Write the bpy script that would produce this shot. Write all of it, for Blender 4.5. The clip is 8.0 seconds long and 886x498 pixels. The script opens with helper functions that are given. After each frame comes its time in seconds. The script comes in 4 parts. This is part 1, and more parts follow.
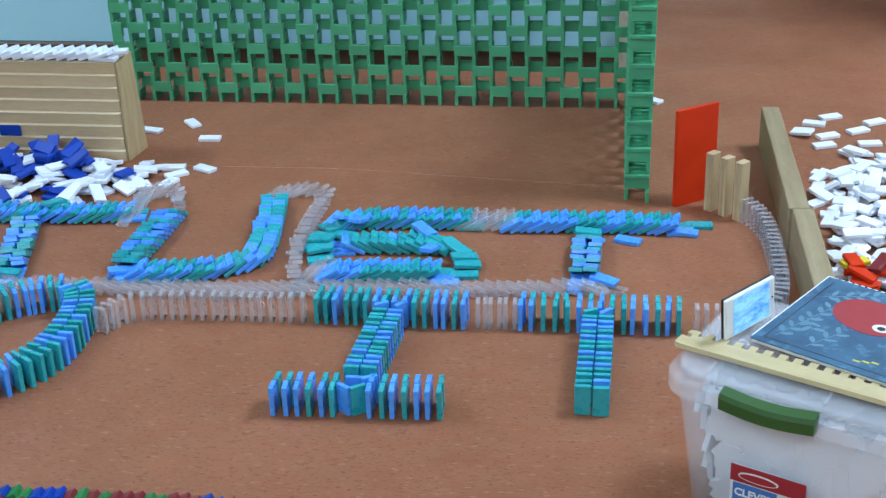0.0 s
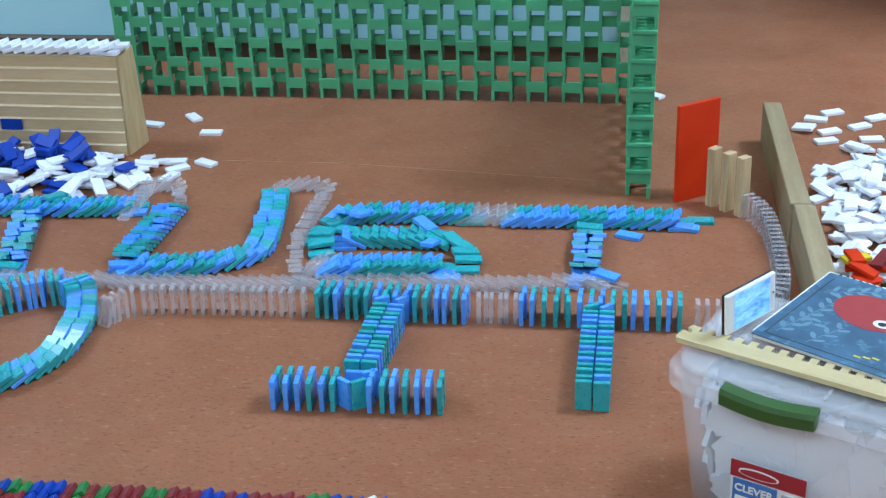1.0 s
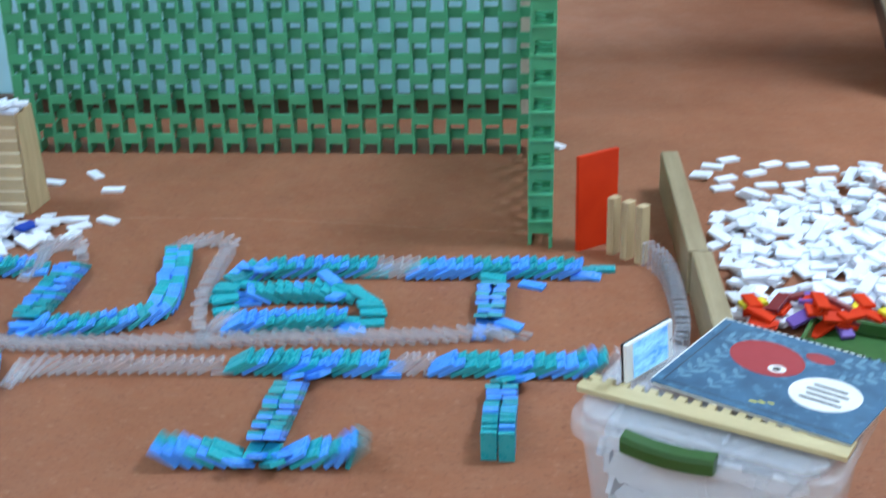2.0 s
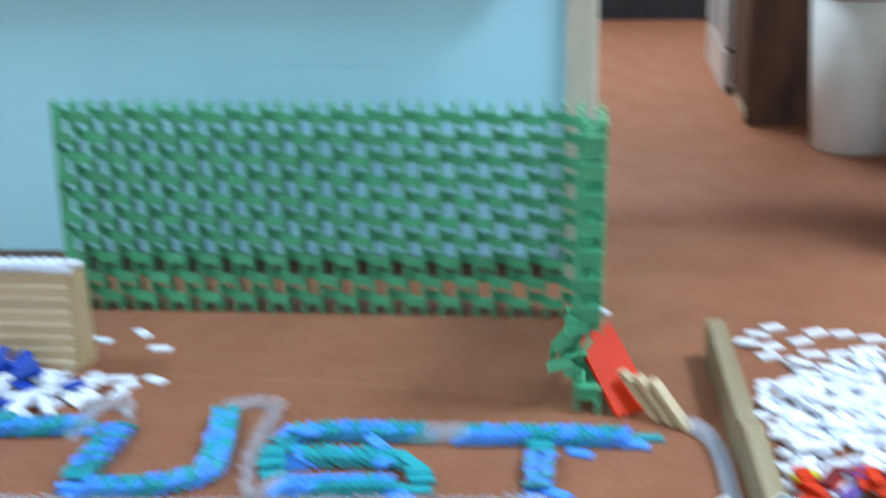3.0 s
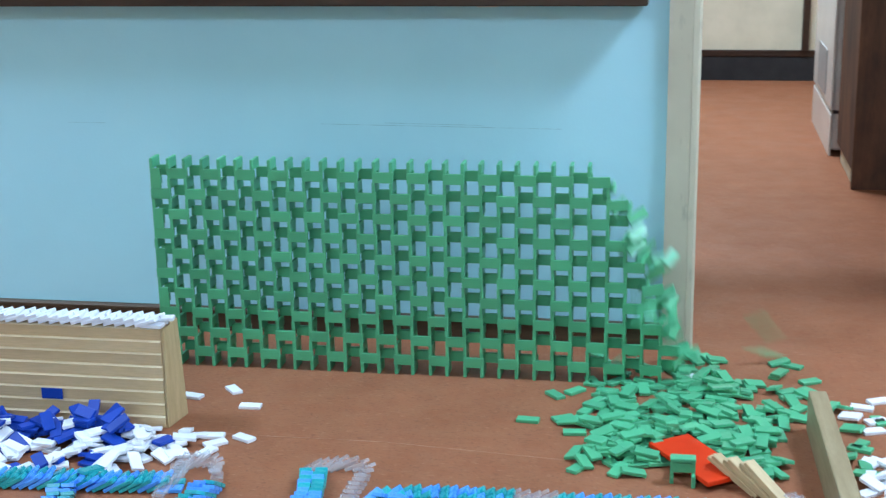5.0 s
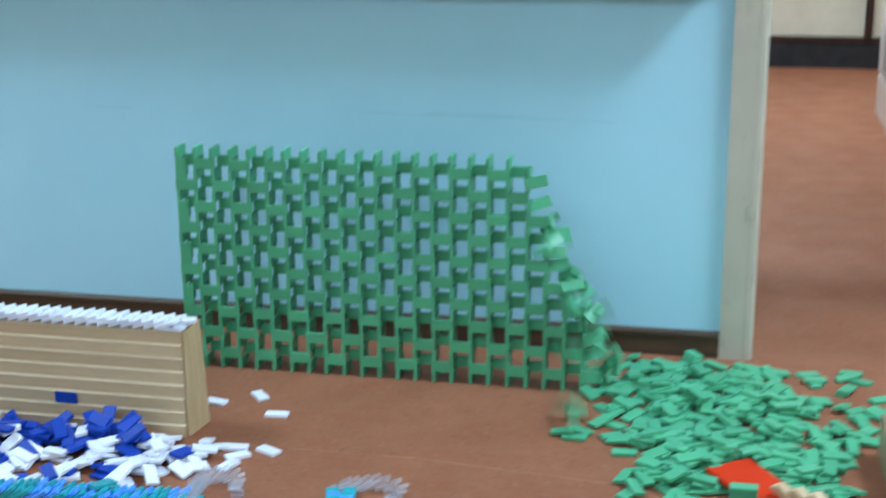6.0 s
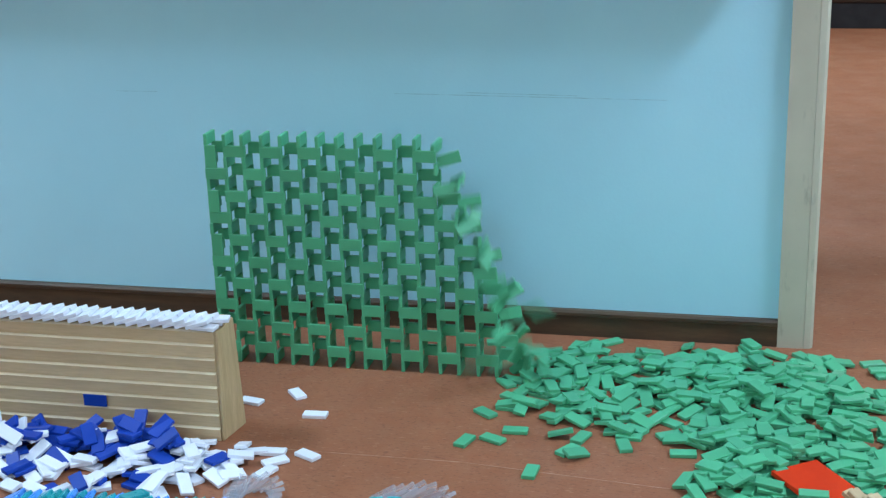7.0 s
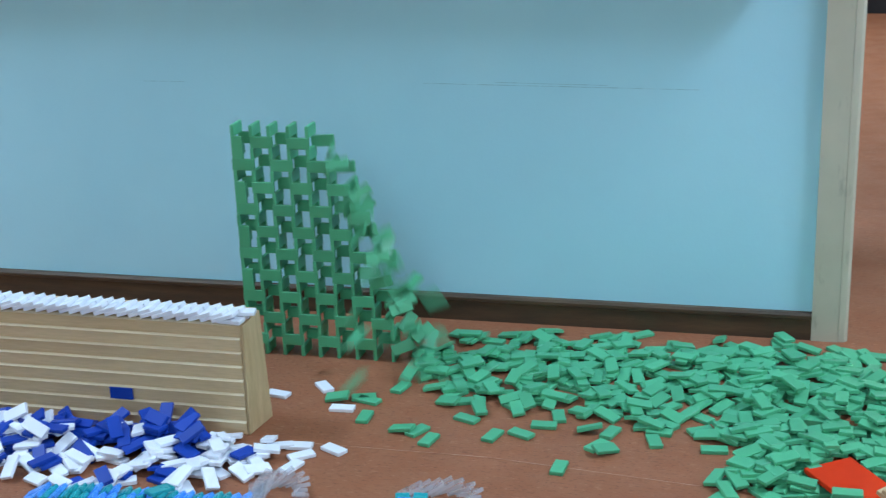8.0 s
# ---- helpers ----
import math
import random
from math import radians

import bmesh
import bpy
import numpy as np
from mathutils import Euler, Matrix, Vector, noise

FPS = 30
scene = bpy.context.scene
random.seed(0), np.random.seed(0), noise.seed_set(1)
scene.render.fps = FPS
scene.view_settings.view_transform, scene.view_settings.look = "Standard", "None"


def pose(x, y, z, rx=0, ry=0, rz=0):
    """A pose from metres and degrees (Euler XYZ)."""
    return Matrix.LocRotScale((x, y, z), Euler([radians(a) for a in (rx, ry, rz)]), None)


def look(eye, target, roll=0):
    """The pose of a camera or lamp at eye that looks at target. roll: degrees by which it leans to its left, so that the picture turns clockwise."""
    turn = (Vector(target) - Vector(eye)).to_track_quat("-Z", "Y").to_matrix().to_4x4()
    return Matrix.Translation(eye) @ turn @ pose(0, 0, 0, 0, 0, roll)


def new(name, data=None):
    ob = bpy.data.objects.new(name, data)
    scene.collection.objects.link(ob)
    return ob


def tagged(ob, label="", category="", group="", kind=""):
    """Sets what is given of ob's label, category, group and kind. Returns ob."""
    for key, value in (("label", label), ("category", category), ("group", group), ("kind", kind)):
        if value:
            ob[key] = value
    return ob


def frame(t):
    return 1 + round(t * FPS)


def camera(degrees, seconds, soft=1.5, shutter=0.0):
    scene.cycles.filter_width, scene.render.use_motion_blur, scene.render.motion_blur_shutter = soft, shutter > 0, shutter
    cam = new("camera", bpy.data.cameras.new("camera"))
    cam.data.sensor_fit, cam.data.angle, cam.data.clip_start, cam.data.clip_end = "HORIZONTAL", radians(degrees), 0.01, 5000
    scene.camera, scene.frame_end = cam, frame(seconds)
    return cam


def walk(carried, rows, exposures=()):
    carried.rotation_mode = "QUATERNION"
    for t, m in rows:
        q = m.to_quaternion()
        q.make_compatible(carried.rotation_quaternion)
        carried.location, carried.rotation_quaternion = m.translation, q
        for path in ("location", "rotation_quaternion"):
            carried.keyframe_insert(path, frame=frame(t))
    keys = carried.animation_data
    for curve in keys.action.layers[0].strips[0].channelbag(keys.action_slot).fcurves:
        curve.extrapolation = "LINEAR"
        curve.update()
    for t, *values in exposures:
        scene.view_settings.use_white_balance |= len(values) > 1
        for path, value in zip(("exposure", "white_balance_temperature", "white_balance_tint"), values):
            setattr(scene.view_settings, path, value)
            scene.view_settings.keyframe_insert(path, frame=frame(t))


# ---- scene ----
cam = camera(35.3, 8.0, 1.3, 0.9)
PATH = [
    (0, (1.244, -3.027, 1.094), (0.964, -1.244, 0.232), -2.1),
    (0.5, (1.243, -3.022, 1.087), (0.953, -1.242, 0.223), -2.1),
    (1, (1.245, -3.026, 1.093), (0.963, -1.247, 0.225), -2.0),
    (1.5, (1.259, -3.027, 1.09), (1.005, -1.24, 0.229), -2.1),
    (1.7, (1.265, -3.03, 1.095), (1.059, -1.227, 0.253), -1.9),
    (2.8, (1.224, -3.037, 1.128), (1.096, -1.155, 0.462), -1.1),
    (3, (1.218, -3.041, 1.135), (1.021, -1.145, 0.531), -1.0),
    (3.5, (1.213, -3.049, 1.145), (0.926, -1.143, 0.612), -1.1),
    (4, (1.204, -3.051, 1.148), (0.888, -1.142, 0.642), -0.8),
    (4.5, (1.204, -3.038, 1.139), (0.883, -1.132, 0.626), -1.3),
    (4.7, (1.21, -3.022, 1.137), (0.888, -1.12, 0.61), -1.3),
    (5.8, (1.23, -2.845, 1.131), (0.831, -0.955, 0.612), -0.2),
    (6, (1.186, -2.778, 1.121), (0.786, -0.898, 0.568), -0.5),
    (6.5, (1.147, -2.666, 1.124), (0.717, -0.804, 0.534), -1.6),
    (7, (1.129, -2.629, 1.136), (0.688, -0.775, 0.53), -1.7),
    (7.5, (1.135, -2.599, 1.134), (0.675, -0.753, 0.517), -1.8),
    (8, (1.132, -2.594, 1.14), (0.645, -0.758, 0.515), -2.1),
]
walk(cam, [(t, look(eye, target, roll)) for t, eye, target, roll in PATH],
     [(0, -0.18), (1.7, -0.15), (2.8, -0.07), (3.5, 0.03), (4.7, 0.01), (5.8, -0.11), (7, -0.29), (8, -0.38)])

# ---- world, lamps, exposure ----
world = bpy.data.worlds.new("world")
scene.world = world
world.use_nodes = True
world.node_tree.nodes["Background"].inputs[0].default_value = (0.8, 0.9, 1.0, 1)
world.node_tree.nodes["Background"].inputs[1].default_value = 0.3
scene.view_settings.exposure = 0.0


def ceiling_lamp(x, y, sx, sy, watts, tint):
    light = bpy.data.lights.new("ceiling_tube_light", "AREA")
    light.shape, light.size, light.size_y, light.energy = "RECTANGLE", sx, sy, watts
    light.color = tint
    new("ceiling_tube_light", light).matrix_basis = pose(x, y, 3.02)


COOL, NEUTRAL = (0.69, 0.96, 1.30), (0.80, 0.98, 1.15)
LAMPS = ((2.98, -0.40, 0.8, 0.8, 130, COOL), (-1.9, -0.45, 0.6, 1.0, 80, COOL), (0.6, -4.4, 2.2, 0.8, 90, COOL), (1.15, 2.9, 1.2, 0.03, 112, NEUTRAL))
for lx, ly, sx, sy, watts, tint in LAMPS:
    ceiling_lamp(lx, ly, sx, sy, watts, tint)

# ---- materials ----


def material(name, color, rough=0.5, metallic=0.0):
    m = bpy.data.materials.new(name)
    m.use_nodes = True
    b = m.node_tree.nodes["Principled BSDF"]
    b.inputs["Base Color"].default_value = (*color, 1)
    b.inputs["Roughness"].default_value = rough
    b.inputs["Metallic"].default_value = metallic
    return m, m.node_tree, b


def mix_color(nt, a, b, fac):
    n = nt.nodes.new("ShaderNodeMix")
    n.data_type = "RGBA"
    for slot, v in ((6, a), (7, b)):
        if isinstance(v, tuple):
            n.inputs[slot].default_value = (*v, 1)
        else:
            nt.links.new(v, n.inputs[slot])
    if isinstance(fac, float):
        n.inputs[0].default_value = fac
    else:
        nt.links.new(fac, n.inputs[0])
    return n.outputs[2]


def noise_of(nt, scale, detail=4.0, stretch=(1, 1, 1), low=0.35, high=0.65, rough=0.55):
    co = nt.nodes.new("ShaderNodeTexCoord")
    mp = nt.nodes.new("ShaderNodeMapping")
    mp.inputs["Scale"].default_value = stretch
    tx = nt.nodes.new("ShaderNodeTexNoise")
    tx.inputs["Scale"].default_value = scale
    tx.inputs["Detail"].default_value = detail
    tx.inputs["Roughness"].default_value = rough
    rg = nt.nodes.new("ShaderNodeMapRange")
    rg.inputs[1].default_value, rg.inputs[2].default_value = low, high
    nt.links.new(co.outputs["Object"], mp.inputs[0])
    nt.links.new(mp.outputs[0], tx.inputs[0])
    nt.links.new(tx.outputs[0], rg.inputs[0])
    return rg.outputs[0]


def bump(nt, b, height, strength, distance):
    n = nt.nodes.new("ShaderNodeBump")
    n.inputs["Strength"].default_value, n.inputs["Distance"].default_value = strength, distance
    nt.links.new(height, n.inputs["Height"])
    nt.links.new(n.outputs[0], b.inputs["Normal"])


def plastic(name, color, rough=0.3, vary=0.12, subsurface=0.0):
    m, nt, b = material(name, color, rough)
    info = nt.nodes.new("ShaderNodeObjectInfo")
    dark = tuple(c * (1 - vary) for c in color)
    light = tuple(min(1, c * (1 + vary)) for c in color)
    c = mix_color(nt, dark, light, info.outputs["Random"])
    scuff = noise_of(nt, 70, 3)
    nt.links.new(mix_color(nt, c, mix_color(nt, c, tuple(min(1, 0.9 * k + 0.03) for k in color), 0.12), scuff), b.inputs["Base Color"])
    rr = nt.nodes.new("ShaderNodeMapRange")
    rr.inputs[3].default_value, rr.inputs[4].default_value = rough - 0.02, rough + 0.05
    nt.links.new(scuff, rr.inputs[0])
    nt.links.new(rr.outputs[0], b.inputs["Roughness"])
    return m


GREEN = plastic("green_plastic", (0.076, 0.395, 0.200), 0.40)
BLUE = plastic("bright_blue_plastic", (0.080, 0.335, 0.95), 0.28)
TEAL = plastic("teal_plastic", (0.020, 0.365, 0.405), 0.28)
WHITE = plastic("white_plastic", (0.82, 0.85, 0.92), 0.35, 0.05)
NAVY = plastic("dark_blue_plastic", (0.006, 0.050, 0.36), 0.40)
NAVY.node_tree.nodes["Principled BSDF"].inputs["Specular IOR Level"].default_value = 0.25
RED, nt, b = material("red_plastic", (0.64, 0.036, 0.006), 0.55)
nt.links.new(mix_color(nt, (0.60, 0.032, 0.006), (0.68, 0.042, 0.008), noise_of(nt, 9, 4)), b.inputs["Base Color"])
RED.node_tree.nodes["Principled BSDF"].inputs["Specular IOR Level"].default_value = 0.15
MAROON = plastic("maroon_plastic", (0.22, 0.02, 0.025), 0.35)
LEAF = plastic("deep_green_plastic", (0.02, 0.20, 0.05), 0.35)
YELLOW = plastic("yellow_plastic", (0.75, 0.62, 0.03), 0.35)
PURPLE = plastic("purple_plastic", (0.16, 0.08, 0.34), 0.35)
HANDLE = plastic("olive_green_plastic", (0.032, 0.105, 0.020), 0.45)
INK = plastic("black_plastic", (0.012, 0.012, 0.014), 0.4)



def see_through(name, color, clear, rough):
    """Clouded plastic: part of the light goes straight through, the rest meets a pale gloss."""
    m, nt, b = material(name, color, rough)
    nt.links.new(mix_color(nt, tuple(c * 0.9 for c in color), color, noise_of(nt, 25, 3)), b.inputs["Base Color"])
    tr = nt.nodes.new("ShaderNodeBsdfTransparent")
    mx = nt.nodes.new("ShaderNodeMixShader")
    mx.inputs[0].default_value = clear
    nt.links.new(b.outputs[0], mx.inputs[1])
    nt.links.new(tr.outputs[0], mx.inputs[2])
    nt.links.new(mx.outputs[0], nt.nodes["Material Output"].inputs[0])
    return m


CLEAR = see_through("clear_acrylic", (0.66, 0.68, 0.74), 0.90, 0.30)
CLEAR.node_tree.nodes["Principled BSDF"].inputs["Specular IOR Level"].default_value = 0.3
EDGE = see_through("acrylic_edge_light", (0.72, 0.73, 0.79), 0.66, 0.22)
TUB = see_through("translucent_tub_plastic", (0.94, 0.95, 0.99), 0.80, 0.25)
LID = see_through("clouded_lid_plastic", (0.70, 0.71, 0.75), 0.70, 0.30)

FLOOR, nt, b = material("terracotta_linoleum", (0.4, 0.15, 0.08), 0.42)
fleck = noise_of(nt, 62, 5, (0.8, 2.2, 1), 0.575, 0.63, 0.6)
speck = noise_of(nt, 130, 4, (0.9, 2.2, 1), 0.585, 0.64)
pale = noise_of(nt, 75, 5, (0.7, 2.0, 1), 0.60, 0.66, 0.6)
cloud = noise_of(nt, 4.5, 7, (1, 1, 1), 0.3, 0.7, 0.65)
wear = noise_of(nt, 17, 5, (1, 1.5, 1), 0.38, 0.68)
c = mix_color(nt, (0.266, 0.093, 0.044), (0.348, 0.131, 0.065), cloud)
c = mix_color(nt, c, (0.310, 0.129, 0.069), mix_color(nt, (0, 0, 0), (0.6, 0.6, 0.6), wear))
c = mix_color(nt, c, (0.20, 0.066, 0.034), mix_color(nt, (0, 0, 0), mix_color(nt, (0.25, 0.25, 0.25), (0.75, 0.75, 0.75), wear), fleck))
c = mix_color(nt, c, (0.15, 0.05, 0.03), mix_color(nt, (0, 0, 0), (0.6, 0.6, 0.6), speck))
c = mix_color(nt, c, (0.43, 0.20, 0.12), mix_color(nt, (0, 0, 0), (0.65, 0.65, 0.65), pale))
nt.links.new(c, b.inputs["Base Color"])
rr = nt.nodes.new("ShaderNodeMapRange")
rr.inputs[3].default_value, rr.inputs[4].default_value = 0.46, 0.60
nt.links.new(noise_of(nt, 8, 5), rr.inputs[0])
nt.links.new(rr.outputs[0], b.inputs["Roughness"])
b.inputs["Specular IOR Level"].default_value = 0.22
bump(nt, b, noise_of(nt, 40, 4), 0.12, 0.002)

WALL, nt, b = material("pale_blue_wall_paint", (0.36, 0.64, 0.72), 0.6)
nt.links.new(mix_color(nt, (0.40, 0.73, 0.86), (0.435, 0.775, 0.90), noise_of(nt, 2.2, 6)), b.inputs["Base Color"])
bump(nt, b, noise_of(nt, 120, 3), 0.1, 0.001)

CREAM, nt, b = material("cream_paint", (0.62, 0.58, 0.46), 0.55)
nt.links.new(mix_color(nt, (0.62, 0.585, 0.46), (0.71, 0.665, 0.53), noise_of(nt, 7, 6)), b.inputs["Base Color"])
JAMB, nt, b = material("aged_jamb_paint", (0.45, 0.44, 0.36), 0.5)
c = mix_color(nt, (0.47, 0.445, 0.345), (0.54, 0.51, 0.40), noise_of(nt, 6, 6))
nt.links.new(mix_color(nt, c, (0.30, 0.28, 0.22), noise_of(nt, 45, 5, (1, 1, 0.3), 0.62, 0.8)), b.inputs["Base Color"])
CEIL, nt, b = material("ceiling_white", (0.75, 0.74, 0.70), 0.8)
nt.links.new(mix_color(nt, (0.70, 0.69, 0.66), (0.78, 0.77, 0.74), noise_of(nt, 5, 5)), b.inputs["Base Color"])


def wood(name, a, d, stretch, scale=14, rough=0.5):
    m, nt, b = material(name, a, rough)
    info = nt.nodes.new("ShaderNodeObjectInfo")
    g = noise_of(nt, scale, 6, stretch, 0.3, 0.7)
    fine = noise_of(nt, scale * 9, 3, stretch, 0.35, 0.7)
    c = mix_color(nt, a, d, g)
    c = mix_color(nt, c, tuple(k * 0.72 for k in d), mix_color(nt, (0, 0, 0), (0.32, 0.32, 0.32), fine))
    hue = mix_color(nt, (0.86, 0.84, 0.82), (1.0, 1.0, 1.0), info.outputs["Random"])
    mul = nt.nodes.new("ShaderNodeMix")
    mul.data_type, mul.blend_type = "RGBA", "MULTIPLY"
    mul.inputs[0].default_value = 1.0
    nt.links.new(c, mul.inputs[6])
    nt.links.new(hue, mul.inputs[7])
    nt.links.new(mul.outputs[2], b.inputs["Base Color"])
    bump(nt, b, fine, 0.08, 0.0006)
    return m


# paler pine that paints in the light on the boards' upper edges
EDGELIGHT = wood("pine_edge_light", (0.92, 0.80, 0.58), (0.84, 0.70, 0.47), (0.3, 3, 3), 10)
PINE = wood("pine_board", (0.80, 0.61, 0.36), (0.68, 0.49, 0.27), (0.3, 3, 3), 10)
ENDPINE = wood("pine_offcut", (0.70, 0.53, 0.30), (0.50, 0.36, 0.19), (4, 4, 0.5), 14)
STUD = wood("weathered_stud_wood", (0.42, 0.33, 0.20), (0.30, 0.225, 0.125), (0.35, 4, 4))
PLANK = wood("light_plank_wood", (0.66, 0.50, 0.29), (0.52, 0.37, 0.20), (4, 4, 0.4), 20)
PLY = wood("birch_plywood", (0.72, 0.60, 0.34), (0.62, 0.50, 0.27), (0.4, 4, 4), 25)
DARKWOOD = wood("dark_brown_wood", (0.055, 0.026, 0.016), (0.026, 0.013, 0.009), (0.5, 4, 4), 9, 0.35)
STAINED = wood("brown_stained_wood", (0.115, 0.066, 0.032), (0.055, 0.033, 0.018), (0.5, 4, 4), 12, 0.55)
WALNUT = wood("walnut_veneer", (0.20, 0.085, 0.045), (0.030, 0.014, 0.010), (2.6, 2.6, 0.7), 4, 0.65)
CORK, nt, b = material("cream_backing_paper", (0.62, 0.52, 0.34), 0.8)
nt.links.new(mix_color(nt, (0.55, 0.44, 0.27), (0.70, 0.60, 0.42), noise_of(nt, 30, 5, (6, 1, 1))), b.inputs["Base Color"])
BLACK, nt, b = material("black_rubber", (0.012, 0.013, 0.018), 0.65)
nt.links.new(mix_color(nt, (0.009, 0.010, 0.014), (0.02, 0.021, 0.026), noise_of(nt, 12, 4)), b.inputs["Base Color"])
ENAMEL, nt, b = material("white_enamel", (0.72, 0.74, 0.76), 0.3)
nt.links.new(mix_color(nt, (0.80, 0.80, 0.79), (0.86, 0.86, 0.85), noise_of(nt, 6, 4)), b.inputs["Base Color"])
GREY, nt, b = material("grey_metal", (0.42, 0.44, 0.46), 0.45, 0.0)
nt.links.new(mix_color(nt, (0.38, 0.40, 0.42), (0.46, 0.48, 0.5), noise_of(nt, 20, 4)), b.inputs["Base Color"])
SCUFF, nt, b = material("grey_scuff", (0.22, 0.33, 0.38), 0.7)
nt.links.new(mix_color(nt, (0.27, 0.49, 0.58), (0.39, 0.71, 0.83), noise_of(nt, 40, 4)), b.inputs["Base Color"])
PAPER, nt, b = material("white_paper", (0.78, 0.77, 0.74), 0.7)
nt.links.new(mix_color(nt, (0.74, 0.73, 0.70), (0.80, 0.79, 0.77), noise_of(nt, 15, 4)), b.inputs["Base Color"])
COVER, nt, b = material("printed_blue_cover", (0.05, 0.14, 0.22), 0.62)
c = mix_color(nt, (0.028, 0.080, 0.145), (0.050, 0.145, 0.245), noise_of(nt, 14, 6))
nt.links.new(mix_color(nt, c, (0.085, 0.21, 0.31), noise_of(nt, 70, 4, (1, 1, 1), 0.55, 0.7)), b.inputs["Base Color"])
PRINTRED = plastic("printed_red", (0.36, 0.03, 0.035), 0.6, 0.05)
PRINTPALE = plastic("printed_pale_blue", (0.12, 0.25, 0.34), 0.6, 0.05)
LABELRED = plastic("label_red", (0.33, 0.02, 0.03), 0.35, 0.05)
LABELBLUE = plastic("label_blue", (0.05, 0.16, 0.42), 0.35, 0.05)
SCREEN, nt, b = material("lit_phone_screen", (0.05, 0.1, 0.2), 0.15)
c = mix_color(nt, (0.06, 0.32, 0.95), (0.32, 0.78, 1.0), noise_of(nt, 38, 5, (0.6, 1, 1.8), 0.38, 0.58, 0.7))
nt.links.new(c, b.inputs["Emission Color"])
b.inputs["Emission Strength"].default_value = 1.0
TUBE, nt, b = material("lamp_diffuser", (0.8, 0.8, 0.8), 0.5)
b.inputs["Emission Color"].default_value = (0.94, 1, 0.97, 1)
b.inputs["Emission Strength"].default_value = 2.0

# ---- mesh helpers ----


def box_bm(x0, y0, z0, x1, y1, z1, bevel=0.0, segments=1):
    bm = bmesh.new()
    bmesh.ops.create_cube(bm, size=1)
    for v in bm.verts:
        v.co = Vector(((x0 + x1) / 2 + v.co.x * (x1 - x0), (y0 + y1) / 2 + v.co.y * (y1 - y0), (z0 + z1) / 2 + v.co.z * (z1 - z0)))
    if bevel:
        bmesh.ops.bevel(bm, geom=bm.edges[:], offset=bevel, segments=segments, affect="EDGES", profile=0.5)
    return bm


def mesh_of(name, bm, mat):
    me = bpy.data.meshes.new(name)
    bm.to_mesh(me)
    bm.free()
    me.materials.append(mat)
    return me


def part(name, bm, mat, parent=None, label=""):
    ob = new(name, mesh_of(name, bm, mat))
    ob.parent = parent
    return tagged(ob, label)


def prism_bm(outline, z0, z1, bevel=0.0):
    """An upright prism over a closed outline of (x, y)."""
    bm = bmesh.new()
    low = [bm.verts.new((x, y, z0)) for x, y in outline]
    face = bm.faces.new(low)
    up = bmesh.ops.extrude_face_region(bm, geom=[face])
    bmesh.ops.translate(bm, vec=(0, 0, z1 - z0), verts=[g for g in up["geom"] if isinstance(g, bmesh.types.BMVert)])
    bmesh.ops.recalc_face_normals(bm, faces=bm.faces[:])
    if bevel:
        bmesh.ops.bevel(bm, geom=bm.edges[:], offset=bevel, segments=2, affect="EDGES", profile=0.5)
    return bm


def rounded(x0, y0, x1, y1, r, n=6):
    out = []
    for cx, cy, a in ((x1 - r, y1 - r, 0), (x0 + r, y1 - r, 90), (x0 + r, y0 + r, 180), (x1 - r, y0 + r, 270)):
        for i in range(n + 1):
            t = radians(a + 90 * i / n)
            out.append((cx + r * math.cos(t), cy + r * math.sin(t)))
    return out


def structure(name, bm, mat, label, category):
    return tagged(part(name, bm, mat), label, category, kind="structure")


# ---- the room ----
structure("floor", box_bm(-3.2, -5.2, -0.08, 4.2, 5.2, 0), FLOOR, "worn terracotta linoleum floor with dark and pale flecks", "floor")
structure("ceiling", box_bm(-3.2, -5.2, 3.1, 4.2, 5.2, 3.2), CEIL, "plain white ceiling above the room", "ceiling")
structure("wall_north", box_bm(-3.2, 0.275, 0, 1.177, 0.40, 3.1), WALL, "pale blue painted wall behind the domino wall", "wall")
structure("wall_south", box_bm(-3.2, -5.2, 0, 4.2, -5.1, 3.1), CREAM, "cream painted wall closing the room", "wall")
structure("wall_west", box_bm(-3.3, -5.1, 0, -3.2, 5.1, 3.1), CREAM, "cream painted side wall of the room", "wall")
structure("wall_east", box_bm(4.1, -5.1, 0, 4.2, 5.1, 3.1), CREAM, "cream painted far side wall of the room", "wall")
structure("wall_back", box_bm(-3.2, 4.75, 0, 4.1, 4.87, 3.1), CREAM, "cream painted wall at the end of the passage", "wall")
structure("wall_corner", box_bm(-3.2, 0.40, 0, -3.1, 4.75, 3.1), CREAM, "cream painted wall beyond the blue wall", "wall")

bm = prism_bm([(0.275, 0), (0.263, 0), (0.263, 0.046), (0.2585, 0.049), (0.2585, 0.056), (0.263, 0.061), (0.275, 0.061)], -3.2, 1.177)
bm.transform(Matrix(((0, 0, 1, 0), (1, 0, 0, 0), (0, 1, 0, 0), (0, 0, 0, 1))))
bmesh.ops.recalc_face_normals(bm, faces=bm.faces[:])
structure("baseboard", bm, STAINED, "dark brown wooden baseboard along the blue wall", "baseboard")
structure("door_jamb", prism_bm([(1.177, 0.260), (1.231, 0.260), (1.232, 0.2625), (1.233, 0.261), (1.246, 0.263), (1.252, 0.271), (1.252, 0.42), (1.177, 0.42)], 0, 3.1), JAMB,
          "scuffed cream painted jamb at the end of the blue wall", "door jamb")
structure("back_kickboard", box_bm(0.6, 4.735, 0, 1.93, 4.75, 0.13, 0.002), BLACK, "black rubber kickboard under the cream panel", "kickboard")
